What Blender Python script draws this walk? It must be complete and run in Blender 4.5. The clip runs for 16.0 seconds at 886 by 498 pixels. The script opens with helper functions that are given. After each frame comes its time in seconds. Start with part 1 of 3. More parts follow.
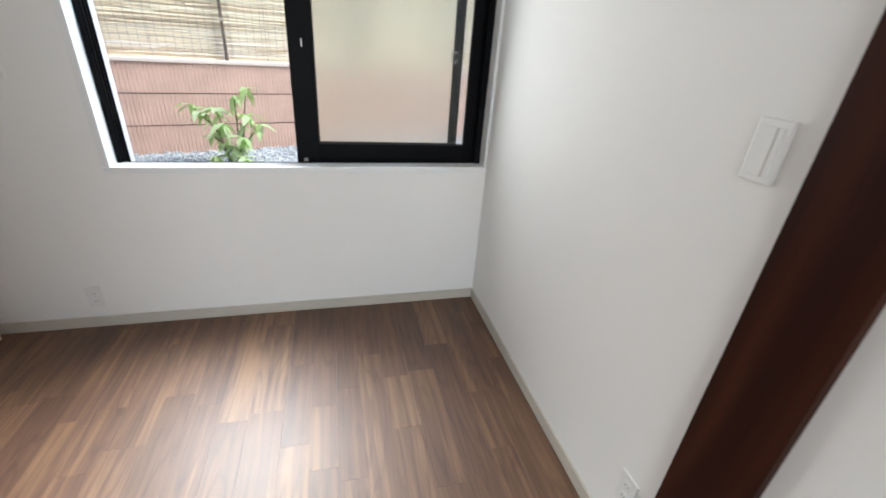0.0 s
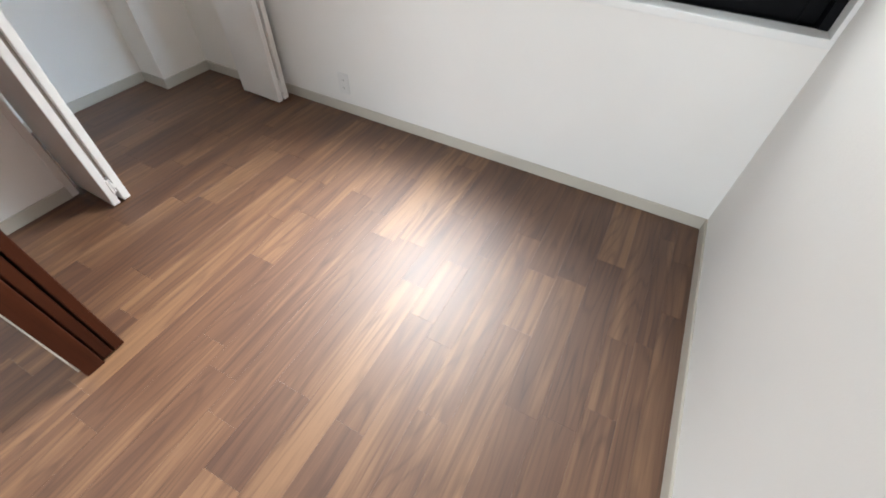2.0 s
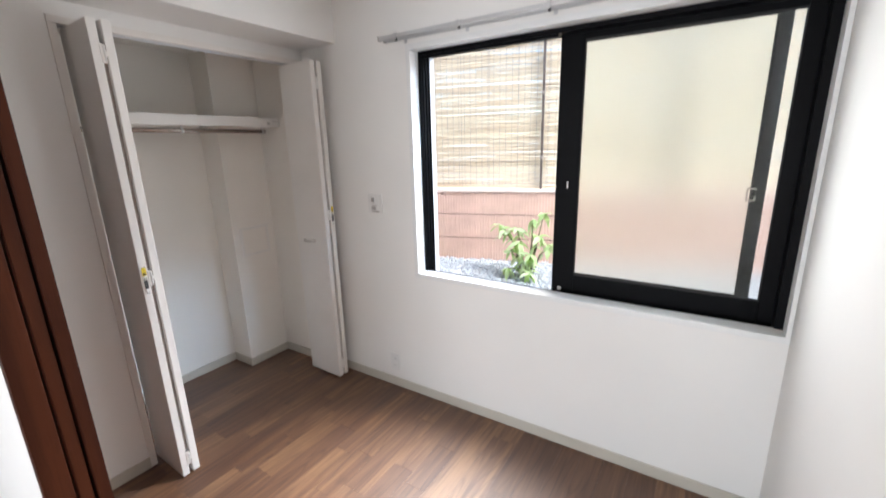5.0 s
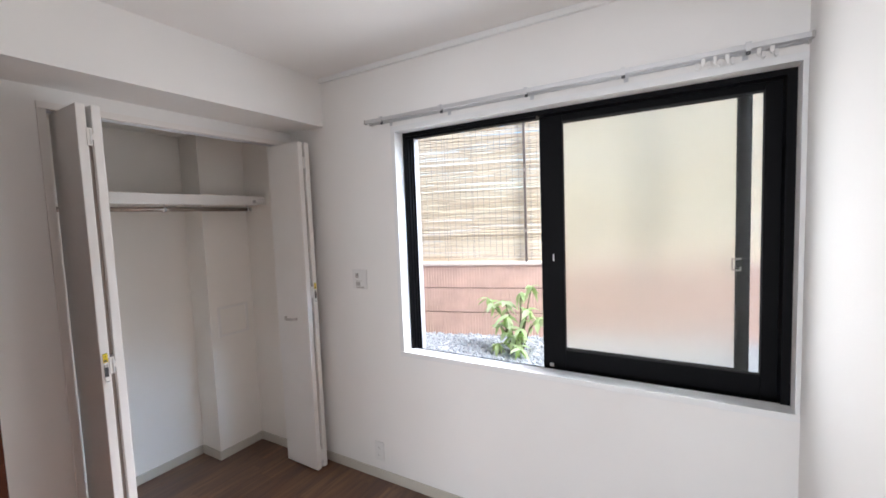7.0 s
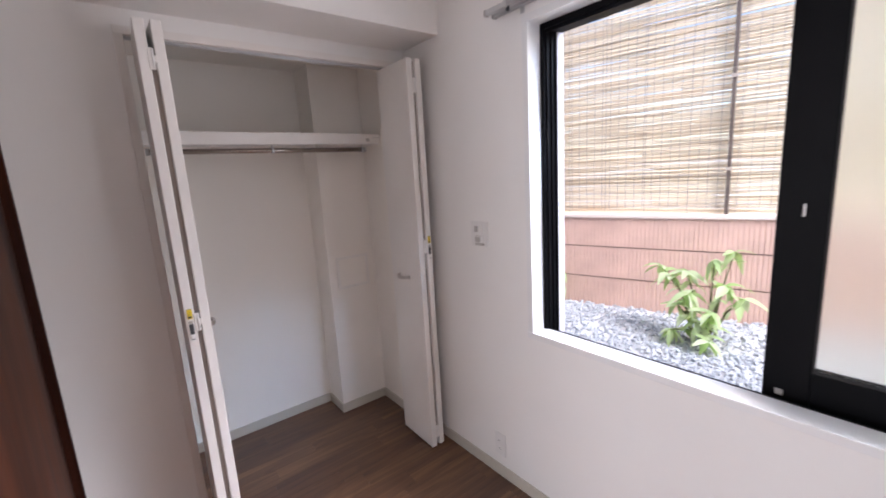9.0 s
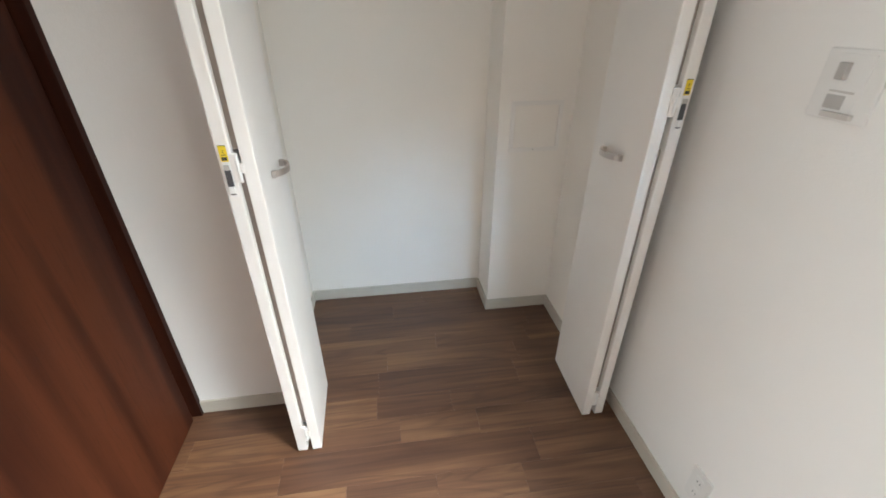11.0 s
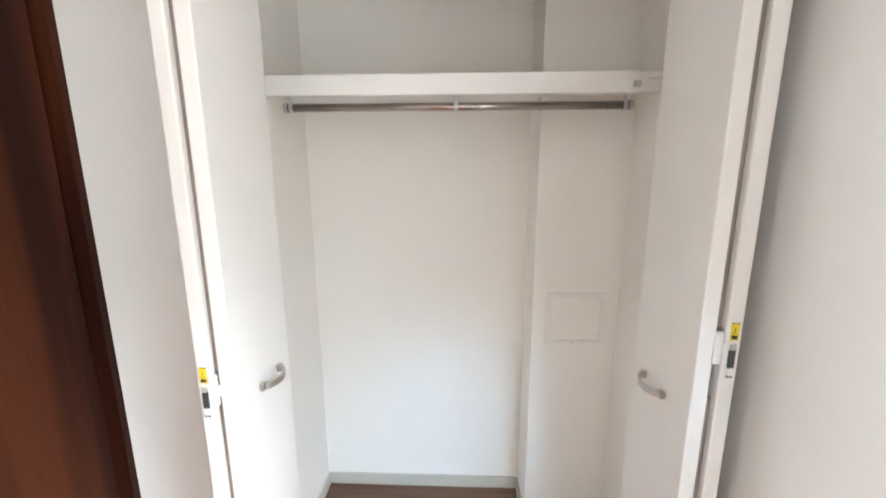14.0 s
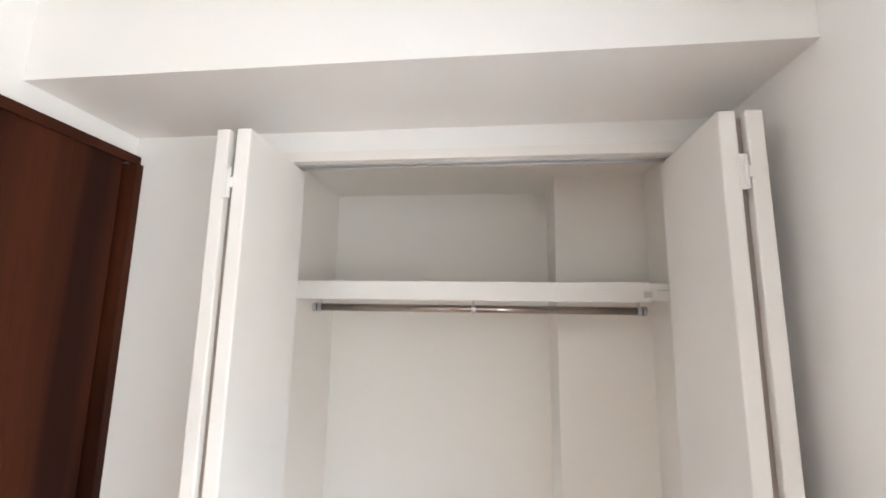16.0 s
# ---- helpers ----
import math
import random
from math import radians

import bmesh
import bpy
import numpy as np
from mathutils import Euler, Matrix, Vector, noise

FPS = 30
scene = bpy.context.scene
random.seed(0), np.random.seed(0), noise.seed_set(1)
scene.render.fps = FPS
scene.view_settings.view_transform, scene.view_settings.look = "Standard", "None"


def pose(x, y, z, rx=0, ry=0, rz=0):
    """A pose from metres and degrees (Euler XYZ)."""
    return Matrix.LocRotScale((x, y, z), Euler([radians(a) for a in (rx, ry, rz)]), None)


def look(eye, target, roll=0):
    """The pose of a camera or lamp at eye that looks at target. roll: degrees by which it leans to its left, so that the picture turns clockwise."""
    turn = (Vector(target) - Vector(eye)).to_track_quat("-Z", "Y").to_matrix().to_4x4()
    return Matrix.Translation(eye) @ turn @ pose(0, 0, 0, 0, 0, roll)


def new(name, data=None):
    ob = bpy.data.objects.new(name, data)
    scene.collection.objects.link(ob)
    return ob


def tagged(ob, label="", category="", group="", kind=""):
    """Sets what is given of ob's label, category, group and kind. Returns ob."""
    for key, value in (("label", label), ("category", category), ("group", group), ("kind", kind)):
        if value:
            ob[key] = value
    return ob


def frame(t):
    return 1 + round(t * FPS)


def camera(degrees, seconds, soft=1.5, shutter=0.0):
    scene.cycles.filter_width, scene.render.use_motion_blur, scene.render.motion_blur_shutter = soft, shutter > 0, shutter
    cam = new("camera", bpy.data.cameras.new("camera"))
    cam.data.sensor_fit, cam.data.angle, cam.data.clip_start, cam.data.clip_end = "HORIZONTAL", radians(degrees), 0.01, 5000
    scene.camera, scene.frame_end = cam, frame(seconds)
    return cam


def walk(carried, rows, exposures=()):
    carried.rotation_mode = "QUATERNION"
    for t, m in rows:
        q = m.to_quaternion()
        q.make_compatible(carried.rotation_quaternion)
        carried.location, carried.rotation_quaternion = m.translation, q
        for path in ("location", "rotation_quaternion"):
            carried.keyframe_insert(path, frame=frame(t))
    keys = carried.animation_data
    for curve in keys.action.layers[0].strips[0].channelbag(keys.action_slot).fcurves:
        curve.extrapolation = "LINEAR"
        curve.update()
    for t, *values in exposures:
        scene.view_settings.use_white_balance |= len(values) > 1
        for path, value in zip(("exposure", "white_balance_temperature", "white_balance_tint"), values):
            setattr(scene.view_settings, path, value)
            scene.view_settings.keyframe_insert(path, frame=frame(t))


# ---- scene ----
LENS = 94.1
cam = camera(LENS, 16.0, soft=1.7, shutter=0.25)
PATH = [
    (0, (0.592, 0.627, 1.429), (1.081, 2.351, 0.542), 4.3),
    (0.5, (0.701, 0.772, 1.369), (0.812, 2.484, 0.342), 4.3),
    (1, (0.79, 0.909, 1.408), (0.573, 2.467, 0.173), 4.2),
    (1.5, (0.898, 0.957, 1.373), (0.435, 2.341, 0.005), 3.6),
    (2, (0.918, 0.96, 1.332), (0.347, 2.159, -0.164), 2.9),
    (2.5, (0.957, 0.95, 1.289), (0.372, 2.019, -0.297), 2.5),
    (3, (0.976, 0.933, 1.288), (0.401, 1.947, -0.338), 2.3),
    (3.5, (0.991, 0.901, 1.305), (0.324, 2.025, -0.209), 0.6),
    (4, (1.012, 0.869, 1.413), (0.178, 2.201, 0.177), -0.9),
    (4.5, (1.033, 0.815, 1.53), (0.061, 2.339, 0.674), -1.6),
    (5, (1.06, 0.775, 1.605), (0.012, 2.405, 1.113), -1.5),
    (5.2, (1.073, 0.769, 1.612), (0.008, 2.423, 1.253), -1.4),
    (7.3, (1.03, 0.854, 1.603), (0.011, 2.569, 1.459), -2.4),
    (7.5, (1.026, 0.894, 1.584), (-0.002, 2.602, 1.424), -2.7),
    (8, (1.001, 1.089, 1.579), (-0.12, 2.731, 1.367), -3.7),
    (8.5, (0.885, 1.217, 1.563), (-0.448, 2.684, 1.296), -4.0),
    (9, (0.744, 1.383, 1.549), (-0.81, 2.59, 1.19), -3.4),
    (9.5, (0.6, 1.591, 1.51), (-1.132, 2.441, 0.983), -3.0),
    (10, (0.436, 1.736, 1.464), (-1.355, 2.313, 0.786), -1.6),
    (10.2, (0.33, 1.77, 1.437), (-1.451, 2.278, 0.682), -0.8),
    (12.5, (-0.259, 2.067, 1.34), (-1.899, 2.059, 0.195), -0.2),
    (13, (-0.24, 2.08, 1.363), (-1.973, 2.055, 0.364), -0.5),
    (13.5, (-0.215, 2.091, 1.46), (-2.082, 2.031, 0.744), -0.6),
    (14, (-0.199, 2.096, 1.547), (-2.155, 2.012, 1.137), -0.2),
    (14.5, (-0.194, 2.101, 1.609), (-2.189, 2.0, 1.498), -0.0),
    (15, (-0.197, 2.108, 1.661), (-2.19, 1.984, 1.784), 0.3),
    (15.5, (-0.189, 2.143, 1.685), (-2.16, 1.966, 1.974), 0.9),
    (16, (-0.184, 2.133, 1.704), (-2.147, 1.91, 2.015), 0.9),
]
EXPOSURES = [(0.0, 1.18, 6000, 5), (1.5, 1.46, 6000, 5), (3.0, 1.7, 6200, 5), (3.6, 1.7, 6050, 5), (4.4, 1.66, 6050, 6), (5.2, 1.56, 6050, 9), (7.3, 1.45, 6000, 11), (8.0, 1.42, 6000, 14),
             (9.0, 1.4, 6100, 19), (9.5, 1.5, 6700, 17), (10.2, 1.65, 6300, 5), (12.5, 2.38, 6150, 3), (14.0, 2.52, 6050, 5), (16.0, 2.45, 6050, 6)]
walk(cam, [(t, look(eye, target, roll)) for t, eye, target, roll in PATH], EXPOSURES)

# ---- light ----
world = bpy.data.worlds.new("sky")
scene.world = world
world.use_nodes = True
wn = world.node_tree.nodes
sky = wn.new("ShaderNodeTexSky")
sky.sky_type = "NISHITA"
sky.sun_disc = False
SUN_TO = Vector((0.66, -0.08, 0.75)).normalized()
sky.sun_elevation = math.asin(SUN_TO.z)
sky.sun_rotation = math.atan2(SUN_TO.x, SUN_TO.y)
wn["Background"].inputs[1].default_value = 0.15
world.node_tree.links.new(sky.outputs[0], wn["Background"].inputs[0])
sun = new("sun", bpy.data.lights.new("sun", "SUN"))
sun.data.energy, sun.data.angle, sun.data.color = 3.0, radians(40), (1.0, 0.95, 0.87)
sun.matrix_world = look(SUN_TO * 20, (0, 0, 0))
# these stand in for the sky's light in the window's opening: the frosted pane, and the open half, where it falls from above
for lamp_name, x, z, width, height, watts, colour, spread, dip in (
        ("pane_daylight", 0.86, 1.472, 0.66, 1.14, 3.1, (1.0, 0.985, 0.955), 150, 0),
        ("open_daylight", 0.02, 1.472, 0.72, 1.14, 2.3, (1.0, 0.975, 0.945), 160, 0),
        ("steep_daylight", 0.02, 1.26, 0.72, 0.30, 3.9, (1.0, 0.985, 0.965), 76, 46),
        ("steep_daylight", 0.02, 1.80, 0.72, 0.30, 4.6, (1.0, 0.985, 0.965), 76, 46)):
    win_lamp = new(lamp_name, bpy.data.lights.new(lamp_name, "AREA"))
    win_lamp.data.shape, win_lamp.data.size, win_lamp.data.size_y = "RECTANGLE", width, height
    win_lamp.data.energy, win_lamp.data.color, win_lamp.data.spread = watts, colour, radians(spread)
    win_lamp.matrix_world = look((x, 2.775, z), (x, 2.775 - math.cos(radians(dip)), z - math.sin(radians(dip))))
# the strip of open sky over the passage, between the eave and the fence
sky_lamp = new("sky_daylight", bpy.data.lights.new("sky_daylight", "AREA"))
sky_lamp.data.shape, sky_lamp.data.size, sky_lamp.data.size_y = "RECTANGLE", 3.0, 0.9
sky_lamp.data.energy, sky_lamp.data.color, sky_lamp.data.spread = 15.0, (0.78, 0.89, 1.0), radians(80)
sky_lamp.matrix_world = look((1.5, 4.1, 3.1), (-0.2, 2.85, 1.4))
# added narrow lamp in the open half: makes the bluish sky-lit patch in the closet
blue_lamp = new("closet_daylight", bpy.data.lights.new("closet_daylight", "AREA"))
blue_lamp.data.shape, blue_lamp.data.size, blue_lamp.data.size_y = "RECTANGLE", 0.34, 0.14
blue_lamp.data.energy, blue_lamp.data.color, blue_lamp.data.spread = 0.24, (0.55, 0.76, 1.0), radians(30)
blue_lamp.matrix_world = look((0.10, 2.77, 1.95), (-1.94, 2.02, 0.15))
HALL_LAMP = 28.0     # added fill lamp, as daylight from an assumed window in the room behind
hall_lamp = new("back_fill_daylight", bpy.data.lights.new("back_fill_daylight", "AREA"))
hall_lamp.data.shape, hall_lamp.data.size, hall_lamp.data.size_y = "RECTANGLE", 2.3, 1.85
hall_lamp.data.energy, hall_lamp.data.color = HALL_LAMP, (1.0, 0.98, 0.95)
hall_lamp.matrix_world = look((0.1, -2.72, 1.1), (0.1, 2.7, 1.1))


# ---- materials ----
def material(name, colour, rough=0.6, metal=0.0):
    m = bpy.data.materials.new(name)
    m.use_nodes = True
    b = m.node_tree.nodes["Principled BSDF"]
    b.inputs["Base Color"].default_value = (*colour, 1)
    b.inputs["Roughness"].default_value = rough
    b.inputs["Metallic"].default_value = metal
    return m, m.node_tree.nodes, m.node_tree.links, b


def mixed(n, l, fac, a, b):
    mx = n.new("ShaderNodeMix")
    mx.data_type = "RGBA"
    mx.inputs[6].default_value, mx.inputs[7].default_value = (*a, 1), (*b, 1)
    l.new(fac, mx.inputs[0])
    return mx.outputs[2]


def noise_tex(n, l, vec, scale, detail=3.0, rough=0.55):
    t = n.new("ShaderNodeTexNoise")
    t.inputs["Scale"].default_value, t.inputs["Detail"].default_value, t.inputs["Roughness"].default_value = scale, detail, rough
    l.new(vec, t.inputs["Vector"])
    return t.outputs[0]


def ramp(n, l, fac, lo, hi):
    r = n.new("ShaderNodeMapRange")
    r.inputs[1].default_value, r.inputs[2].default_value = lo, hi
    l.new(fac, r.inputs[0])
    return r.outputs[0]


def bump(n, l, b, height, strength, distance):
    k = n.new("ShaderNodeBump")
    k.inputs["Strength"].default_value, k.inputs["Distance"].default_value = strength, distance
    l.new(height, k.inputs["Height"])
    l.new(k.outputs[0], b.inputs["Normal"])


def worn(name, colour, rough=0.5, metal=0.0, vary=0.06, coarse=3.0, fine=90.0, relief=0.0, depth=0.001):
    """A plain finish with faint blotches, a little uneven gloss and fine relief."""
    m, n, l, b = material(name, colour, rough, metal)
    pos = n.new("ShaderNodeTexCoord").outputs["Object"]
    big, small = noise_tex(n, l, pos, coarse), noise_tex(n, l, pos, fine, 2.0)
    l.new(mixed(n, l, ramp(n, l, big, 0.3, 0.7), [c * (1 - vary) for c in colour], [min(1, c * (1 + vary)) for c in colour]), b.inputs["Base Color"])
    r = n.new("ShaderNodeMapRange")
    r.inputs[3].default_value, r.inputs[4].default_value = max(0.02, rough - 0.08), min(1, rough + 0.08)
    l.new(small, r.inputs[0])
    l.new(r.outputs[0], b.inputs["Roughness"])
    if relief:
        bump(n, l, b, small, relief, depth)
    return m


def plaster(name, colour):
    """Vinyl wall covering: a woven emboss over faint blotches."""
    m, n, l, b = material(name, colour, 0.75)
    pos = n.new("ShaderNodeTexCoord").outputs["Object"]
    blot = noise_tex(n, l, pos, 1.3, 4.0)
    l.new(mixed(n, l, ramp(n, l, blot, 0.3, 0.7), [c * 0.97 for c in colour], [min(1, c * 1.015) for c in colour]), b.inputs["Base Color"])
    weave = noise_tex(n, l, pos, 260.0, 3.0)
    lumps = noise_tex(n, l, pos, 60.0, 2.0)
    add = n.new("ShaderNodeMath")
    add.operation = "ADD"
    l.new(weave, add.inputs[0])
    l.new(lumps, add.inputs[1])
    bump(n, l, b, add.outputs[0], 0.35, 0.0012)
    return m


def timber(name, dark, mid, light, rough, along, streak=1.0, spec=0.5):
    """Wood grain that runs along one axis ('X', 'Y' or 'Z')."""
    m, n, l, b = material(name, mid, rough)
    pos = n.new("ShaderNodeTexCoord").outputs["Object"]
    k = n.new("ShaderNodeMapping")
    k.inputs["Scale"].default_value = [0.055 if axis == along else 1.0 for axis in "XYZ"]
    l.new(pos, k.inputs["Vector"])
    warp = n.new("ShaderNodeTexNoise")
    warp.inputs["Scale"].default_value = 9.0
    l.new(k.outputs[0], warp.inputs["Vector"])
    bent = n.new("ShaderNodeVectorMath")
    bent.operation = "MULTIPLY_ADD"
    bent.inputs[1].default_value = (0.05, 0.05, 0.05)
    l.new(warp.outputs[1], bent.inputs[0])
    l.new(k.outputs[0], bent.inputs[2])
    broad = noise_tex(n, l, bent.outputs[0], 6.0, 2.0, 0.6)
    wave = n.new("ShaderNodeTexWave")
    wave.wave_type, wave.bands_direction = "BANDS", "DIAGONAL"
    for key, value in (("Scale", 5.0), ("Distortion", 8.0), ("Detail", 3.0), ("Detail Scale", 1.2), ("Detail Roughness", 0.6)):
        wave.inputs[key].default_value = value
    l.new(bent.outputs[0], wave.inputs["Vector"])
    figure = n.new("ShaderNodeMix")
    figure.data_type = "FLOAT"
    figure.inputs[0].default_value = 0.10
    l.new(broad, figure.inputs[2])
    l.new(wave.outputs[1], figure.inputs[3])
    fine = noise_tex(n, l, bent.outputs[0], 150.0, 4.0, 0.65)
    tone = mixed(n, l, ramp(n, l, figure.outputs[0], 0.38, 0.62), mid, light)
    lines = n.new("ShaderNodeMix")
    lines.data_type = "RGBA"
    lines.inputs[7].default_value = (*dark, 1)
    l.new(tone, lines.inputs[6])
    pore = ramp(n, l, fine, 0.52, 0.78)
    soft = n.new("ShaderNodeMath")
    soft.operation = "MULTIPLY"
    soft.inputs[1].default_value = 0.55 * streak
    l.new(pore, soft.inputs[0])
    l.new(soft.outputs[0], lines.inputs[0])
    l.new(lines.outputs[2], b.inputs["Base Color"])
    r = n.new("ShaderNodeMapRange")
    r.inputs[3].default_value, r.inputs[4].default_value = rough - 0.05, rough + 0.08
    l.new(broad, r.inputs[0])
    l.new(r.outputs[0], b.inputs["Roughness"])
    bump(n, l, b, fine, 0.12, 0.0006)
    b.inputs["Specular IOR Level"].default_value = spec
    return m


def walnut(name, joined):
    """Printed walnut planks: a tone for each board, arched figure, fine pores and a satin lacquer."""
    m, n, l, b = material(name, (0.1, 0.05, 0.03), 0.5)
    geo, info = n.new("ShaderNodeNewGeometry"), n.new("ShaderNodeObjectInfo")
    rnd = geo.outputs["Random Per Island"] if joined else info.outputs["Random"]
    pos = geo.outputs["Position"] if joined else n.new("ShaderNodeTexCoord").outputs["Object"]
    shift = n.new("ShaderNodeVectorMath")
    shift.operation = "SCALE"
    shift.inputs[0].default_value = (37.0, 61.0, 23.0)
    l.new(rnd, shift.inputs["Scale"])
    moved = n.new("ShaderNodeVectorMath")
    l.new(pos, moved.inputs[0])
    l.new(shift.outputs[0], moved.inputs[1])

    def stretched(sx, sy):
        k = n.new("ShaderNodeMapping")
        k.inputs["Scale"].default_value = (sx, sy, 1.0)
        l.new(moved.outputs[0], k.inputs["Vector"])
        return k.outputs[0]

    def calc(op, a, v=None, c=None):
        q = n.new("ShaderNodeMath")
        q.operation = op
        for slot, val in enumerate((a, v, c)):
            if isinstance(val, (int, float)):
                q.inputs[slot].default_value = val
            elif val is not None:
                l.new(val, q.inputs[slot])
        return q.outputs[0]

    hill = noise_tex(n, l, stretched(9.0, 0.85), 1.0, 1.5, 0.45)
    ring = calc("PINGPONG", calc("MULTIPLY", hill, 11.0), 0.5)                # contour lines of a long hill: arches
    figure = calc("MULTIPLY", ramp(n, l, ring, 0.20, 0.02), 0.42)
    streak = noise_tex(n, l, stretched(34.0, 1.1), 1.0, 3.0, 0.6)
    pore = noise_tex(n, l, stretched(210.0, 7.0), 1.0, 3.0, 0.6)
    cloud = noise_tex(n, l, stretched(5.0, 1.6), 1.0, 2.0)
    tone = calc("ADD", calc("MULTIPLY_ADD", rnd, 0.22, 0.20), calc("ADD", calc("MULTIPLY_ADD", streak, 0.80, -0.15), calc("MULTIPLY", cloud, 0.46)))
    ground = n.new("ShaderNodeValToRGB")
    els = ground.color_ramp.elements
    els[0].position, els[0].color = 0.40, (*WALNUT[0], 1)
    els[1].position, els[1].color = 1.16 / 1.2, (*WALNUT[3], 1)
    for at, col in ((0.60, WALNUT[1]), (0.80, WALNUT[2])):
        e = els.new(at)
        e.color = (*col, 1)
    l.new(tone, ground.inputs[0])
    lines = n.new("ShaderNodeMix")
    lines.data_type, lines.blend_type = "RGBA", "MULTIPLY"
    lines.inputs[7].default_value = (0.42, 0.34, 0.30, 1)
    l.new(calc("MULTIPLY_ADD", ramp(n, l, pore, 0.52, 0.76), 0.44, figure), lines.inputs[0])
    l.new(ground.outputs[0], lines.inputs[6])
    l.new(lines.outputs[2], b.inputs["Base Color"])
    r = n.new("ShaderNodeMapRange")
    r.inputs[3].default_value, r.inputs[4].default_value = 0.44, 0.58
    l.new(streak, r.inputs[0])
    l.new(r.outputs[0], b.inputs["Roughness"])
    bump(n, l, b, pore, 0.10, 0.0005)
    b.inputs["Specular IOR Level"].default_value = 0.25
    b.inputs["Coat Weight"].default_value, b.inputs["Coat Roughness"].default_value, b.inputs["Coat IOR"].default_value = 1.0, 0.54, 1.55
    return m


def frosted(name, rough, clear):
    """Obscure glass: rough refraction with a share of scattered light."""
    m, n, l, b = material(name, (0.93, 0.96, 0.95), rough)
    n.remove(b)
    b = n.new("ShaderNodeBsdfRefraction")
    b.inputs["Color"].default_value = (0.965, 0.962, 0.932, 1)
    b.inputs["Roughness"].default_value, b.inputs["IOR"].default_value = rough, 1.35
    gloss = n.new("ShaderNodeBsdfGlossy")
    gloss.inputs["Roughness"].default_value = 0.6
    thin = n.new("ShaderNodeBsdfTranslucent")
    thin.inputs[0].default_value = (0.97, 0.965, 0.915, 1)
    mx = n.new("ShaderNodeMixShader")
    mx.inputs[0].default_value = clear
    l.new(thin.outputs[0], mx.inputs[1])
    l.new(b.outputs[0], mx.inputs[2])
    sheen = n.new("ShaderNodeMixShader")
    sheen.inputs[0].default_value = 0.03
    l.new(mx.outputs[0], sheen.inputs[1])
    l.new(gloss.outputs[0], sheen.inputs[2])
    l.new(sheen.outputs[0], n["Material Output"].inputs[0])
    return m


WALL = plaster("wall_vinyl", (0.865, 0.848, 0.822))
# same vinyl as WALL; the closet's warm bounced light is put into its colour
WALL_WARMED = plaster("wall_vinyl_warm_bounce", (0.890, 0.848, 0.790))
CEIL = plaster("ceiling_vinyl", (0.88, 0.863, 0.838))
BASE = worn("baseboard_greige", (0.55, 0.51, 0.44), 0.5, vary=0.04)
TRIM = worn("white_trim", (0.82, 0.82, 0.81), 0.4, vary=0.03)
LEAF = worn("closet_door_white", (0.83, 0.80, 0.765), 0.42, vary=0.03, relief=0.05)
EDGE = worn("closet_door_edge", (0.82, 0.785, 0.745), 0.45, vary=0.03)
WALNUT = ((0.054, 0.021, 0.010), (0.084, 0.034, 0.016), (0.128, 0.057, 0.026), (0.205, 0.104, 0.048))
FLOOR = walnut("walnut_plank", False)
FLOOR_REST = walnut("walnut_plank_far", True)
GROOVE = worn("plank_joint", (0.03, 0.015, 0.01), 0.6)
BROWN = timber("dark_red_brown_wood", (0.014, 0.005, 0.003), (0.024, 0.0066, 0.0036), (0.068, 0.0195, 0.0085), 0.5, "Z", 0.8, 0.12)
BROWN_X = timber("dark_red_brown_wood_across", (0.014, 0.005, 0.003), (0.024, 0.0066, 0.0036), (0.068, 0.0195, 0.0085), 0.5, "X", 0.8, 0.12)
BLACK = worn("black_aluminium", (0.004, 0.004, 0.005), 0.5, 0.0, vary=0.1)
BLACK.node_tree.nodes["Principled BSDF"].inputs["Specular IOR Level"].default_value = 0.08
RUBBER = worn("black_rubber", (0.015, 0.015, 0.015), 0.7)
FROST = frosted("frosted_glass", 0.42, 0.95)
FROST_IN = frosted("frosted_glass_inner", 0.26, 0.96)
CHROME = worn("brushed_steel", (0.42, 0.36, 0.32), 0.22, 1.0, vary=0.04, fine=3.0)
ALU = worn("grey_aluminium", (0.62, 0.62, 0.63), 0.38, 1.0, vary=0.05)
DARKPLASTIC = worn("dark_grey_plastic", (0.05, 0.05, 0.055), 0.4)
PLASTIC = worn("white_plastic", (0.80, 0.79, 0.77), 0.35, vary=0.02)
GREYPLASTIC = worn("grey_plastic", (0.45, 0.43, 0.41), 0.45, vary=0.04)
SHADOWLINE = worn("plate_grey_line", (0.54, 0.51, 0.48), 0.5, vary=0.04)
# brown-grey that paints the shade between two folded leaves
GAP_SHADE = worn("leaf_gap_shade", (0.30, 0.25, 0.22), 0.7, vary=0.04)
YELLOW = worn("yellow_sticker", (0.80, 0.60, 0.03), 0.5, vary=0.05)
INK = worn("black_ink", (0.03, 0.03, 0.03), 0.6)
NICKEL = worn("satin_nickel", (0.56, 0.52, 0.49), 0.32, 1.0, vary=0.04)
OUTWALL = worn("outer_wall_paint", (0.74, 0.72, 0.74), 0.8, vary=0.06, relief=0.3)
TILE = worn("terracotta_ribbed_tile", (0.56, 0.38, 0.31), 0.75, vary=0.12, coarse=5.0, fine=60.0, relief=0.4)
MORTAR = worn("dark_mortar", (0.16, 0.11, 0.10), 0.9, relief=0.4)
COPING = worn("pale_coping", (0.66, 0.56, 0.50), 0.8, relief=0.3)
WIRE = worn("grey_brown_wire", (0.38, 0.32, 0.27), 0.5, 0.3)
POST = worn("dark_brown_post", (0.10, 0.075, 0.062), 0.45, 0.2)
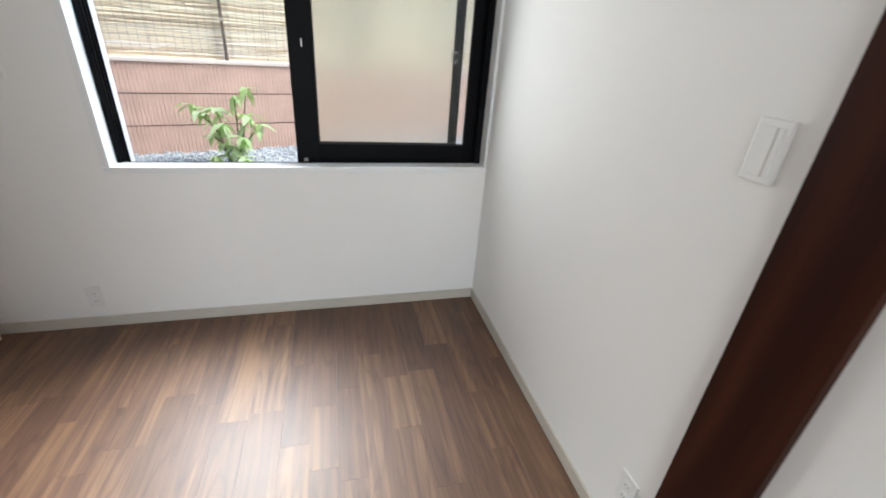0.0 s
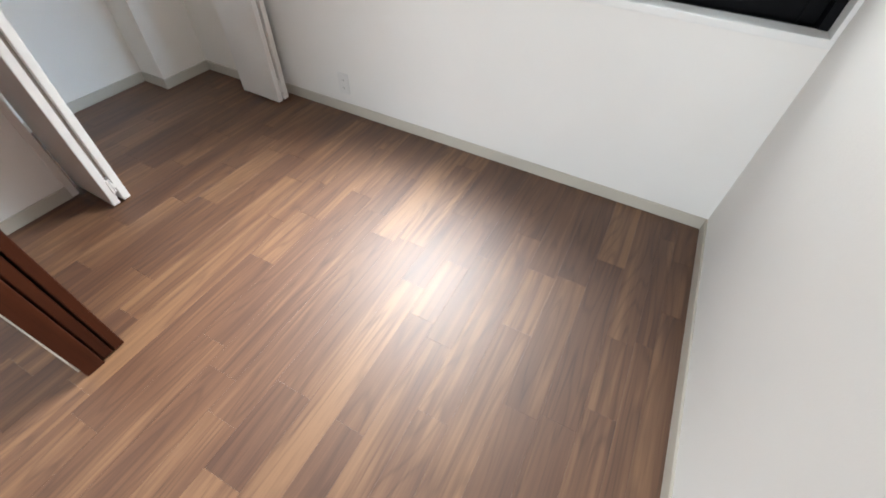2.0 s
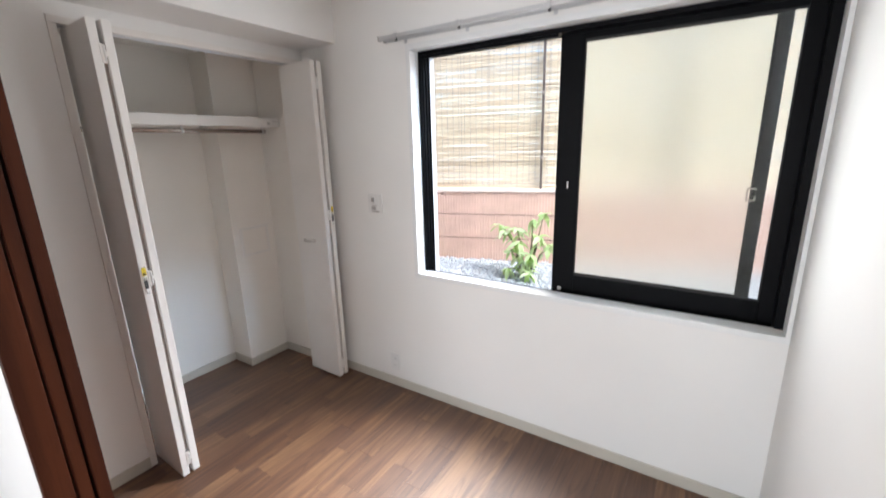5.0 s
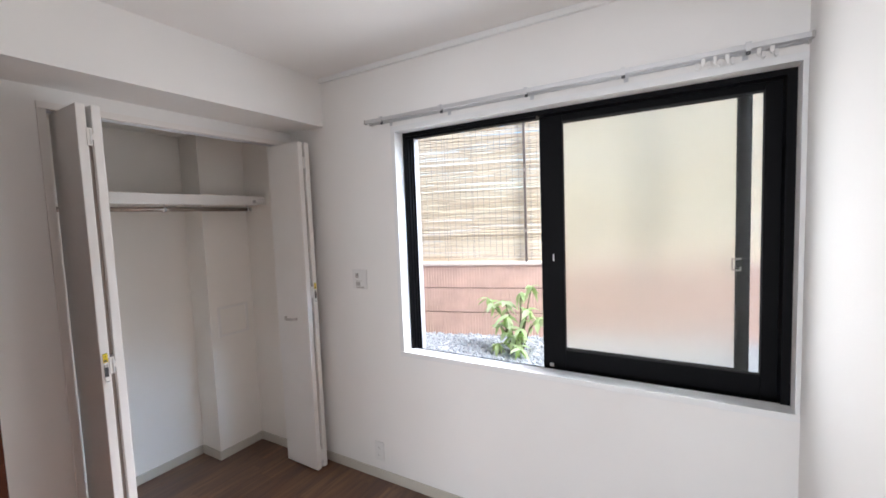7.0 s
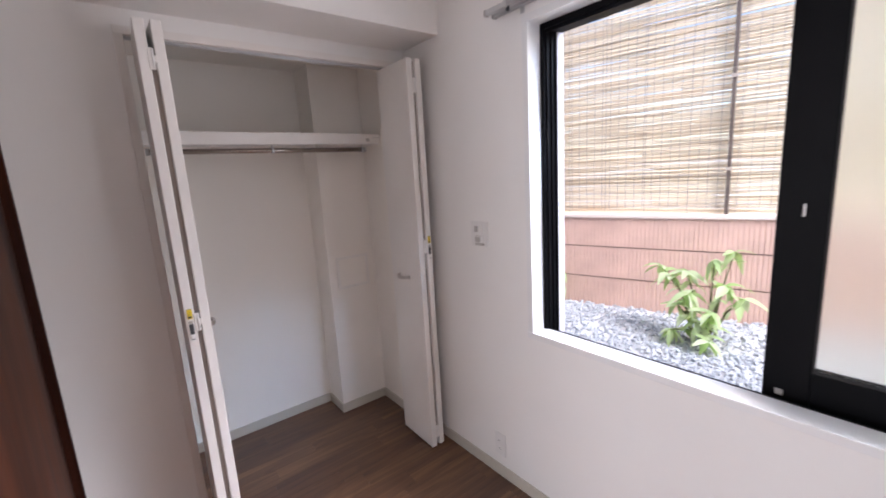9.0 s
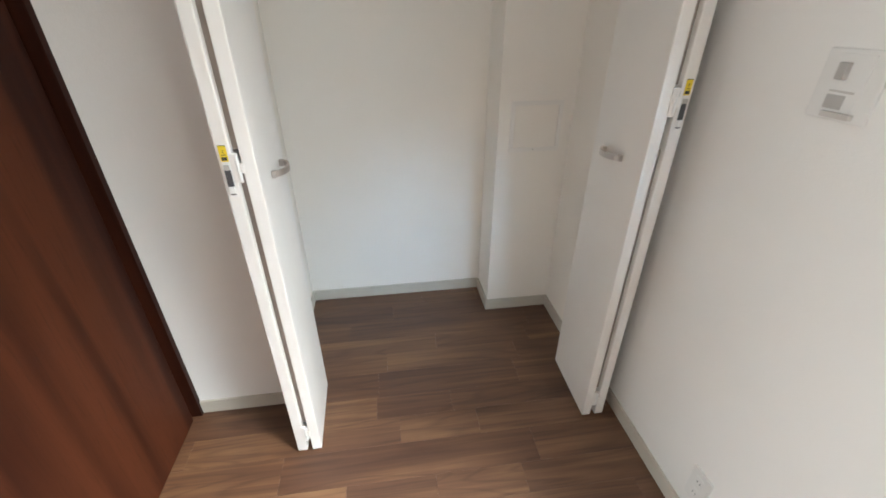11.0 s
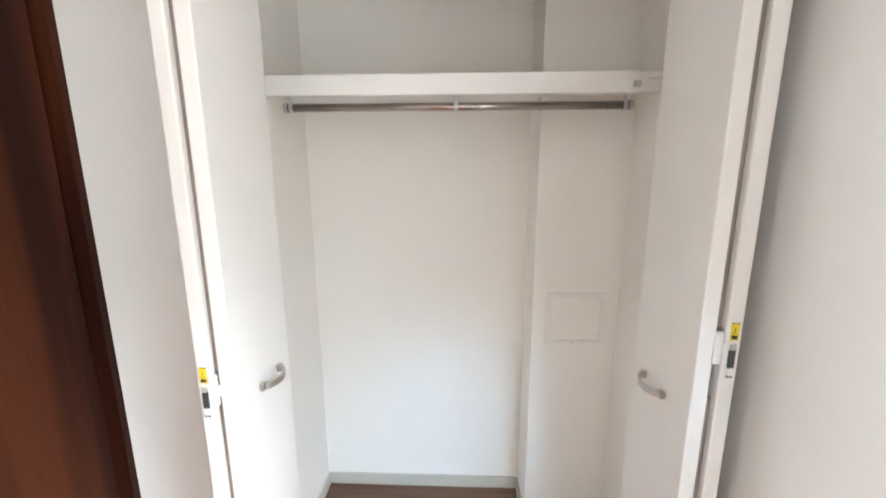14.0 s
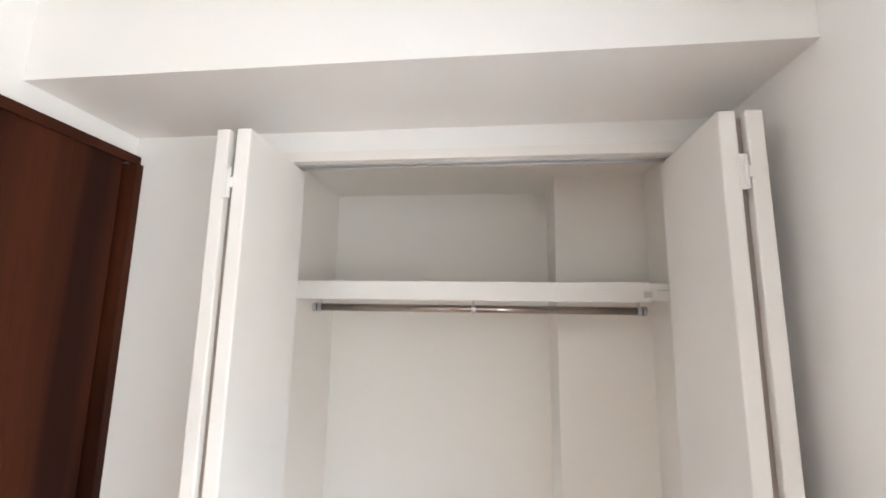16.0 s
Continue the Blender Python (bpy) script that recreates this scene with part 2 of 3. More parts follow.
EARTH = worn("grey_ground", (0.45, 0.45, 0.46), 0.95, vary=0.2, coarse=8.0, relief=0.5)


def island_tint(name, a, b, rough):
    m, n, l, p = material(name, a, rough)
    rnd = n.new("ShaderNodeNewGeometry").outputs["Random Per Island"]
    pos = n.new("ShaderNodeTexCoord").outputs["Object"]
    speck = noise_tex(n, l, pos, 120.0, 3.0)
    mul = n.new("ShaderNodeMath")
    mul.operation = "MULTIPLY_ADD"
    mul.inputs[1].default_value = 0.35
    l.new(speck, mul.inputs[0])
    l.new(rnd, mul.inputs[2])
    l.new(mixed(n, l, ramp(n, l, mul.outputs[0], 0.1, 1.15), a, b), p.inputs["Base Color"])
    return m


REED = island_tint("bamboo_reed", (0.66, 0.53, 0.37), (0.86, 0.77, 0.60), 0.6)
STONE = island_tint("grey_gravel", (0.30, 0.32, 0.345), (0.47, 0.495, 0.53), 0.85)
BARK = worn("green_brown_stem", (0.10, 0.11, 0.04), 0.7)


def foliage(name, a, b):
    m, n, l, p = material(name, a, 0.4)
    rnd = n.new("ShaderNodeObjectInfo").outputs["Random"]
    l.new(mixed(n, l, rnd, a, b), p.inputs["Base Color"])
    p.inputs["Specular IOR Level"].default_value = 0.6
    t = n.new("ShaderNodeBsdfTranslucent")
    t.inputs[0].default_value = (0.45, 0.62, 0.20, 1)
    mx = n.new("ShaderNodeMixShader")
    mx.inputs[0].default_value = 0.5
    l.new(p.outputs[0], mx.inputs[1])
    l.new(t.outputs[0], mx.inputs[2])
    l.new(mx.outputs[0], n["Material Output"].inputs[0])
    return m


GREEN = foliage("leaf_green", (0.30, 0.43, 0.17), (0.78, 0.80, 0.62))


# ---- mesh tools ----
def part(name, bm, mat, parent=None, label="", smooth=False):
    me = bpy.data.meshes.new(name)
    bm.normal_update()
    bm.to_mesh(me)
    bm.free()
    if smooth:
        me.shade_smooth()
    me.materials.append(mat)
    ob = new(name, me)
    if parent:
        ob.parent = parent
    if label:
        ob["label"] = label
    return ob


def shared(name, mesh, parent, m):
    ob = new(name, mesh)
    ob.parent = parent
    ob.matrix_basis = m
    return ob


def thing(name, label, category, place=(0, 0, 0), group="", kind=""):
    ob = new(name)
    ob.empty_display_size = 0.05
    ob.location = place
    return tagged(ob, label, category, group, kind)


def box(bm, x0, x1, y0, y1, z0, z1, bevel=0.0, segments=2):
    r = bmesh.ops.create_cube(bm, size=1.0)
    vs = r["verts"]
    bmesh.ops.scale(bm, vec=(x1 - x0, y1 - y0, z1 - z0), verts=vs)
    bmesh.ops.translate(bm, vec=((x0 + x1) / 2, (y0 + y1) / 2, (z0 + z1) / 2), verts=vs)
    if bevel:
        edges = list({e for v in vs for e in v.link_edges})
        bmesh.ops.bevel(bm, geom=edges, offset=bevel, segments=segments, profile=0.6, affect="EDGES")
    return bm


def boxes(*rows, bevel=0.0):
    bm = bmesh.new()
    for row in rows:
        box(bm, *row, bevel=bevel)
    return bm


def rod(bm, a, b, r, sides=12, r2=None):
    a, b = Vector(a), Vector(b)
    m = Matrix.Translation((a + b) / 2) @ (b - a).to_track_quat("Z", "Y").to_matrix().to_4x4()
    bmesh.ops.create_cone(bm, cap_ends=True, segments=sides, radius1=r, radius2=r if r2 is None else r2, depth=(b - a).length, matrix=m)
    return bm


def sweep(bm, points, section):
    """A closed section (offsets u, v) carried along points in a plane; u is across, v is up."""
    rings = []
    for i, p in enumerate(points):
        p = Vector(p)
        d = (Vector(points[min(i + 1, len(points) - 1)]) - Vector(points[max(i - 1, 0)])).normalized()
        side = d.cross(Vector((0, 0, 1))).normalized()
        up = side.cross(d).normalized()
        rings.append([bm.verts.new(p + side * u + up * v) for u, v in section])
    k = len(section)
    for a, b in zip(rings, rings[1:]):
        for j in range(k):
            bm.faces.new((a[j], a[(j + 1) % k], b[(j + 1) % k], b[j]))
    bm.faces.new(rings[0])
    bm.faces.new(rings[-1][::-1])
    bmesh.ops.recalc_face_normals(bm, faces=bm.faces)
    return bm


# ---- plan ----
EAST, WEST, NORTH, SOUTH = 1.40, -1.246, 2.73, 1.100   # faces of the small room
CEILING, BEAM_Z, BEAM_X = 2.50, 2.21, -0.933
CL_BACK, CL_SOUTH, CL_NORTH, CL_TOP = -1.940, 1.456, 2.70, 2.225
OPEN_S, OPEN_N, OPEN_TOP = 1.50, 2.685, 2.12             # closet opening
W_L, W_R, W_B, W_T = -0.376, 1.383, 0.841, 2.104         # window opening inside its white lining
HALL_S, HALL_W = -2.6, -3.2
SLEEVE = 0.962                                           # hall face of the sleeve wall
DOOR_TOP = 2.149


def structure(name, bm, mat, label, category):
    return tagged(part(name, bm, mat), label, category, kind="structure")


LIN = 0.028   # thickness of the lining boards
structure("wall_north", boxes((WEST - 0.75, W_L - LIN, NORTH, 2.87, 0, 2.75), (EAST, EAST + 0.15, NORTH, 2.87, 0, 2.75),
                              (W_L - LIN, EAST, NORTH, 2.80, 0, W_B - LIN), (W_L - LIN, EAST, 2.80, 2.87, 0, W_B - 0.09), (W_L - LIN, EAST, NORTH, 2.87, W_T + LIN, 2.75)), WALL,
          "off-white vinyl-covered wall around the window", "wall")
structure("wall_east", boxes((EAST, EAST + 0.15, HALL_S - 0.15, NORTH, 0, 2.75)), WALL, "off-white vinyl-covered side wall", "wall")
structure("wall_west", boxes((WEST - 0.07, WEST, SLEEVE, OPEN_S - 0.03, 0, CEILING), (WEST - 0.07, WEST, OPEN_N + 0.015, NORTH, 0, CEILING),
                             (WEST - 0.07, WEST, OPEN_S - 0.03, OPEN_N + 0.015, OPEN_TOP + 0.03, CEILING)), WALL,
          "off-white wall with the closet opening", "wall")
structure("wall_south", boxes((WEST, EAST, SLEEVE + 0.01, SOUTH - 0.012, DOOR_TOP, CEILING)), WALL, "off-white wall above the sliding doors", "wall")
structure("wall_sleeve", boxes((HALL_W, -0.366, SLEEVE, SLEEVE + 0.05, 0, DOOR_TOP), (HALL_W, EAST, SLEEVE, SLEEVE + 0.009, DOOR_TOP, CEILING)), WALL,
          "white sleeve wall beside the stacked sliding doors", "wall")
# assumed walls out of view close the room behind; the opening admits fill light
structure("wall_hall_west", boxes((HALL_W - 0.15, HALL_W, HALL_S, SLEEVE + 0.05, 0, 2.75)), WALL, "plain white wall of the adjoining room", "wall")
structure("wall_hall_south", boxes((HALL_W, -1.1, HALL_S - 0.15, HALL_S, 0, 2.75), (1.25, EAST, HALL_S - 0.15, HALL_S, 0, 2.75),
                                   (-1.1, 1.25, HALL_S - 0.15, HALL_S, 2.05, 2.75), (-1.1, 1.25, HALL_S - 0.15, HALL_S, 0, 0.1)), WALL,
          "plain white wall, out of view, with an assumed wide window opening", "wall")
structure("closet_wall_back", boxes((CL_BACK - 0.1, CL_BACK, CL_SOUTH, CL_NORTH, 0, CL_TOP)), WALL_WARMED, "off-white back wall of the closet", "wall")
structure("closet_wall_south", boxes((CL_BACK - 0.1, WEST - 0.07, CL_SOUTH - 0.08, CL_SOUTH, 0, CL_TOP)), WALL_WARMED, "off-white side wall of the closet", "wall")
structure("closet_wall_north", boxes((CL_BACK - 0.1, WEST - 0.07, CL_NORTH, NORTH - 0.002, 0, CL_TOP)), WALL_WARMED, "off-white side wall of the closet", "wall")
structure("closet_column", boxes((CL_BACK, -1.728, 2.377, CL_NORTH, 0, CL_TOP)), WALL_WARMED, "boxed-in off-white pipe column in the closet corner", "column")
structure("closet_ceiling", boxes((CL_BACK - 0.1, WEST - 0.07, CL_SOUTH - 0.08, CL_NORTH, CL_TOP, CL_TOP + 0.06)), WALL_WARMED, "white closet ceiling", "ceiling")
structure("ceiling", boxes((HALL_W, EAST, HALL_S, NORTH, CEILING, CEILING + 0.1)), CEIL, "flat white ceiling", "ceiling")
structure("beam", boxes((WEST, BEAM_X, SOUTH - 0.012, NORTH, BEAM_Z, CEILING)), WALL, "boxed white beam above the closet", "beam")
structure("cornice", boxes((BEAM_X, EAST, NORTH - 0.022, NORTH, CEILING - 0.03, CEILING), (EAST - 0.022, EAST, SOUTH, NORTH - 0.022, CEILING - 0.03, CEILING),
                           (BEAM_X, EAST - 0.022, SOUTH - 0.012, SOUTH + 0.010, CEILING - 0.03, CEILING), bevel=0.004), TRIM, "slim white cornice under the ceiling", "trim")

# baseboards, one strip for every stretch of wall
T, BH = 0.009, 0.06
for x0, x1, y0, y1 in ((-1.00, EAST, NORTH - T, NORTH), (EAST - T, EAST, SOUTH + 0.03, NORTH - T), (WEST, WEST + T, SOUTH + 0.005, OPEN_S - 0.03),
                       (WEST, -1.00, NORTH - T, NORTH), (CL_BACK, CL_BACK + T, CL_SOUTH + T, 2.377 - T), (CL_BACK + T, -1.728 + T, 2.377 - T, 2.377),
                       (-1.728, -1.728 + T, 2.377, CL_NORTH - T), (-1.728, WEST - 0.07, CL_NORTH - T, CL_NORTH),
                       (CL_BACK, WEST - 0.07, CL_SOUTH, CL_SOUTH + T), (HALL_W, -0.39, SLEEVE - T, SLEEVE), (EAST - T, EAST, HALL_S, SLEEVE - 0.01)):
    structure("baseboard", boxes((x0, x1, y0, y1, 0.0, BH), bevel=0.0015), BASE, "greige skirting board at the foot of the wall", "baseboard")

# ---- window ----
window = thing("window_1", "black aluminium sliding window, open on one side, with frosted glass", "window", kind="structure")
FF, FY, FD, OUT = 2.800, 2.860, 2.908, 2.920   # front lip of the frame, front of the sashes, back of the frame, face of the outer wall
part("window_casing", boxes((W_L - LIN, W_L, NORTH - 0.006, FF + 0.01, W_B, W_T), (W_R, EAST - 0.001, NORTH - 0.006, FF + 0.01, W_B, W_T),
                            (W_L - LIN, EAST - 0.001, NORTH - 0.006, FF + 0.01, W_T, W_T + LIN), bevel=0.002), TRIM, window, "white window lining")
part("window_sill", boxes((W_L - LIN, EAST - 0.001, NORTH - 0.008, FF + 0.012, W_B - LIN, W_B), bevel=0.003), TRIM, window, "white window sill")
part("outer_reveal", boxes((W_L - LIN, W_L + 0.025, 2.879, OUT, W_B - 0.06, W_T + LIN), (W_R - 0.008, W_R + 0.02, FD + 0.001, OUT, W_B - 0.06, W_T + LIN),
                           (W_L + 0.025, W_R - 0.008, FD + 0.001, OUT, W_T - 0.006, W_T + LIN)), OUTWALL, window, "pale outer window reveal")
part("outer_sill", boxes((W_L - LIN, W_R + 0.02, FD + 0.001, OUT + 0.025, W_B - 0.085, W_B - 0.062), bevel=0.003), BLACK, window, "narrow black outer sill")
part("window_frame", boxes((W_L, W_L + 0.019, FF, 2.878, W_B - 0.05, W_T), (W_R - 0.030, W_R, FF, FD, W_B - 0.05, W_T),
                           (W_L + 0.019, W_R - 0.030, FF, FD, W_T - 0.022, W_T), (W_L, W_R, FF + 0.013, FD, W_B - 0.085, W_B - 0.052),
                           (W_L + 0.019, W_L + 0.026, FF + 0.010, FF + 0.016, W_B - 0.05, W_T - 0.022), (W_L + 0.019, W_L + 0.026, FF + 0.040, FF + 0.046, W_B - 0.05, W_T - 0.022),
                           (W_L + 0.019, W_L + 0.026, FF + 0.068, FF + 0.074, W_B - 0.05, W_T - 0.022),
                           (W_L + 0.005, W_R - 0.010, FF + 0.0125, FF + 0.018, W_B - 0.052, W_B + 0.0015),
                           (W_L + 0.019, 0.41, FF + 0.008, FF + 0.013, W_T - 0.036, W_T - 0.022)), BLACK, window)


def sash(name, x0, x1, y0, y1, left, right, pane_mat, label):
    s = part(name, boxes((x0, x0 + left, y0, y1, W_B - 0.030, W_T - 0.012), (x1 - right, x1, y0, y1, W_B - 0.030, W_T - 0.012),
                         (x0 + left, x1 - right, y0, y1, W_B - 0.030, 0.926), (x0 + left, x1 - right, y0, y1, 2.052, W_T - 0.012), bevel=0.003), BLACK, window, label)
    g = part("pane", boxes((x0 + left - 0.008, x1 - right + 0.008, (y0 + y1) / 2 - 0.003, (y0 + y1) / 2 + 0.003, 0.920, 2.058)), pane_mat, s, "frosted glass pane")
    for row in ((x0 + left, x0 + left + 0.006, y0 + 0.002, y0 + 0.007, 0.926, 2.052), (x1 - right - 0.006, x1 - right, y0 + 0.002, y0 + 0.007, 0.926, 2.052),
                (x0 + left + 0.006, x1 - right - 0.006, y0 + 0.002, y0 + 0.007, 0.926, 0.934), (x0 + left + 0.006, x1 - right - 0.006, y0 + 0.002, y0 + 0.007, 2.044, 2.052)):
        part("gasket", boxes(row), RUBBER, s)
    return s


inner = sash("inner_sash", 0.408, W_R - 0.031, FY + 0.001, FY + 0.021, 0.112, 0.054, FROST_IN, "black sash with frosted glass")
outer = sash("outer_sash", 0.445, 1.262, FY + 0.026, FY + 0.045, 0.045, 0.045, FROST, "black sash slid behind the other")
part("finger_pull", boxes((0.466, 0.472, FY - 0.001, FY + 0.003, 1.375, 1.41), bevel=0.001), PLASTIC, inner, "small white finger pull mark")
part("roller_cap", boxes((0.440, 0.460, FY - 0.002, FY + 0.003, 0.835, 0.853), bevel=0.002), GREYPLASTIC, inner)
part("latch_receiver", boxes((1.198, 1.232, FY + 0.0222, FY + 0.0258, 1.345, 1.353), (1.198, 1.232, FY + 0.0222, FY + 0.0258, 1.392, 1.400),
                             (1.198, 1.204, FY + 0.0222, FY + 0.0258, 1.353, 1.392), (1.226, 1.232, FY + 0.0222, FY + 0.0258, 1.353, 1.365)), GREYPLASTIC, outer)
for x in (1.165, 1.245):
    part("stopper", boxes((x, x + 0.06, FY - 0.004, FY + 0.004, 2.082, 2.098), bevel=0.002), GREYPLASTIC, inner, "grey top stopper")

# ---- curtain rail ----
rail = thing("curtain_rail", "double grey aluminium curtain rail above the window", "curtain rail", (0.44, NORTH, 2.15))
inv = Matrix.Translation((-0.44, -NORTH, -2.15))


def under(ob, parent_inverse):
    ob.matrix_parent_inverse = parent_inverse
    return ob


for y in (2.645, 2.690):
    under(part("track", boxes((-0.51, 1.392, y - 0.010, y - 0.008, 2.150, 2.168), (-0.51, 1.392, y + 0.008, y + 0.010, 2.150, 2.168),
                              (-0.51, 1.392, y - 0.008, y + 0.008, 2.166, 2.168), (-0.51, 1.392, y - 0.008, y - 0.003, 2.150, 2.152),
                              (-0.51, 1.392, y + 0.003, y + 0.008, 2.150, 2.152)), ALU, rail), inv)
for x in (-0.40, -0.02, 0.42, 0.82, 1.22):
    b = under(part("bracket", boxes((x - 0.009, x + 0.009, 2.632, NORTH, 2.1685, 2.1725), (x - 0.009, x + 0.009, NORTH - 0.003, NORTH, 2.140, 2.1685),
                                    (x - 0.008, x + 0.008, 2.630, 2.6335, 2.142, 2.1725), bevel=0.0008), ALU, rail), inv)
    under(part("screw", rod(bmesh.new(), (x, 2.645, 2.134), (x, 2.645, 2.150), 0.007, 10), DARKPLASTIC, b), Matrix.Identity(4))
for k, x in enumerate((1.07, 1.088, 1.106, 1.124, 1.142, 1.160, 1.178, 1.25, 1.268, 1.286, 1.304)):
    y = 2.645 if k % 2 else 2.690
    under(part("runner", boxes((x - 0.006, x + 0.006, y - 0.006, y + 0.006, 2.128, 2.149), (x - 0.002, x + 0.002, y - 0.007, y + 0.007, 2.122, 2.130), bevel=0.0015), PLASTIC, rail, "white plastic runner"), inv)
for y in (2.645, 2.690):
    for x in (-0.513, 1.391):
        under(part("end_cap", boxes((x - 0.004, x + 0.004, y - 0.012, y + 0.012, 2.147, 2.170), bevel=0.002), GREYPLASTIC, rail), inv)


# ---- wall plates ----
def plate(name, label, category, centre, w, h, facing, rows):
    """A plate on a wall. facing: 'S' on the north wall, 'W' on the east wall. rows: (part, u0, u1, v0, v1, depth, material, label)."""
    p = thing(name, label, category, centre)
    if facing == "W":
        p.rotation_euler = (0, 0, radians(-90))
    part("cover", boxes((-w / 2, w / 2, -0.008, 0, -h / 2, h / 2), bevel=0.003), PLASTIC, p)
    for pname, u0, u1, v0, v1, d, mat, lab in rows:
        part(pname, boxes((u0, u1, -0.008 - d, -0.0075, v0, v1), bevel=min(0.0012, d / 3)), mat, p, lab)
    return p


plate("light_switch", "white rocker light switch on the wall", "switch", (EAST, 1.243, 1.287), 0.070, 0.120, "W",
      [("rocker", -0.022, 0.022, -0.046, 0.046, 0.004, PLASTIC, "wide white rocker"), ("indicator", 0.0085, 0.0125, -0.046, 0.046, 0.0052, SHADOWLINE, "grey slit")])
for centre, facing in (((EAST, 1.242, 0.262), "W"), ((-0.603, NORTH, 0.178), "S")):
    o = plate("wall_outlet", "white wall socket plate near the floor", "outlet", centre, 0.070, 0.120, facing,
              [("socket_face", -0.012, 0.012, 0.006, 0.040, 0.0015, PLASTIC, ""), ("socket_face", -0.012, 0.012, -0.040, -0.006, 0.0015, PLASTIC, "")]
              + [("slot", u, u + 0.002, v, v + 0.008, 0.0022, INK, "") for u in (-0.006, 0.004) for v in (0.018, -0.028)])
plate("wall_controller", "white wall plate with a grey dial and slot", "wall plate", (-0.692, NORTH, 1.255), 0.114, 0.120, "S",
      [("insert", -0.034, 0.030, -0.050, 0.052, 0.002, PLASTIC, ""), ("dial", -0.020, -0.004, 0.010, 0.038, 0.012, GREYPLASTIC, "grey dial"),
       ("slot", -0.026, 0.020, -0.012, -0.008, 0.0025, SHADOWLINE, ""), ("grille", -0.026, 0.008, -0.040, -0.016, 0.004, GREYPLASTIC, "grey grille"),
       ("ledge", -0.020, 0.034, -0.054, -0.044, 0.010, SHADOWLINE, "")])

# ---- closet ----
frame_ob = thing("closet_frame", "white closet door frame set in the wall", "door frame", (WEST, (OPEN_S + OPEN_N) / 2, 0), kind="structure")
finv = Matrix.Translation((-WEST, -(OPEN_S + OPEN_N) / 2, 0))
X0, X1 = WEST - 0.072, WEST + 0.006
under(part("jamb", boxes((X0, X1, OPEN_S - 0.03, OPEN_S, 0, OPEN_TOP), bevel=0.002), EDGE, frame_ob), finv)
under(part("jamb", boxes((X0, X1, OPEN_N, OPEN_N + 0.015, 0, OPEN_TOP), bevel=0.002), EDGE, frame_ob), finv)
under(part("head", boxes((X0, X1, OPEN_S - 0.03, OPEN_N + 0.015, OPEN_TOP, OPEN_TOP + 0.03), bevel=0.002), EDGE, frame_ob), finv)
under(part("track", boxes((WEST - 0.048, WEST - 0.044, OPEN_S + 0.002, OPEN_N - 0.002, OPEN_TOP - 0.005, OPEN_TOP), (WEST - 0.022, WEST - 0.018, OPEN_S + 0.002, OPEN_N - 0.002, OPEN_TOP - 0.005, OPEN_TOP),
                          (WEST - 0.044, WEST - 0.022, OPEN_S + 0.002, OPEN_N - 0.002, OPEN_TOP - 0.003, OPEN_TOP)), ALU, frame_ob, "steel folding-door track"), finv)


def leaf_bm(w, t, h):
    """A door leaf from x = 0 (hinge edge) to -w, with softened long edges; the hinge edge faces the room."""
    return box(bmesh.new(), -w, 0, -t / 2, t / 2, 0.010, h, bevel=0.004, segments=2)


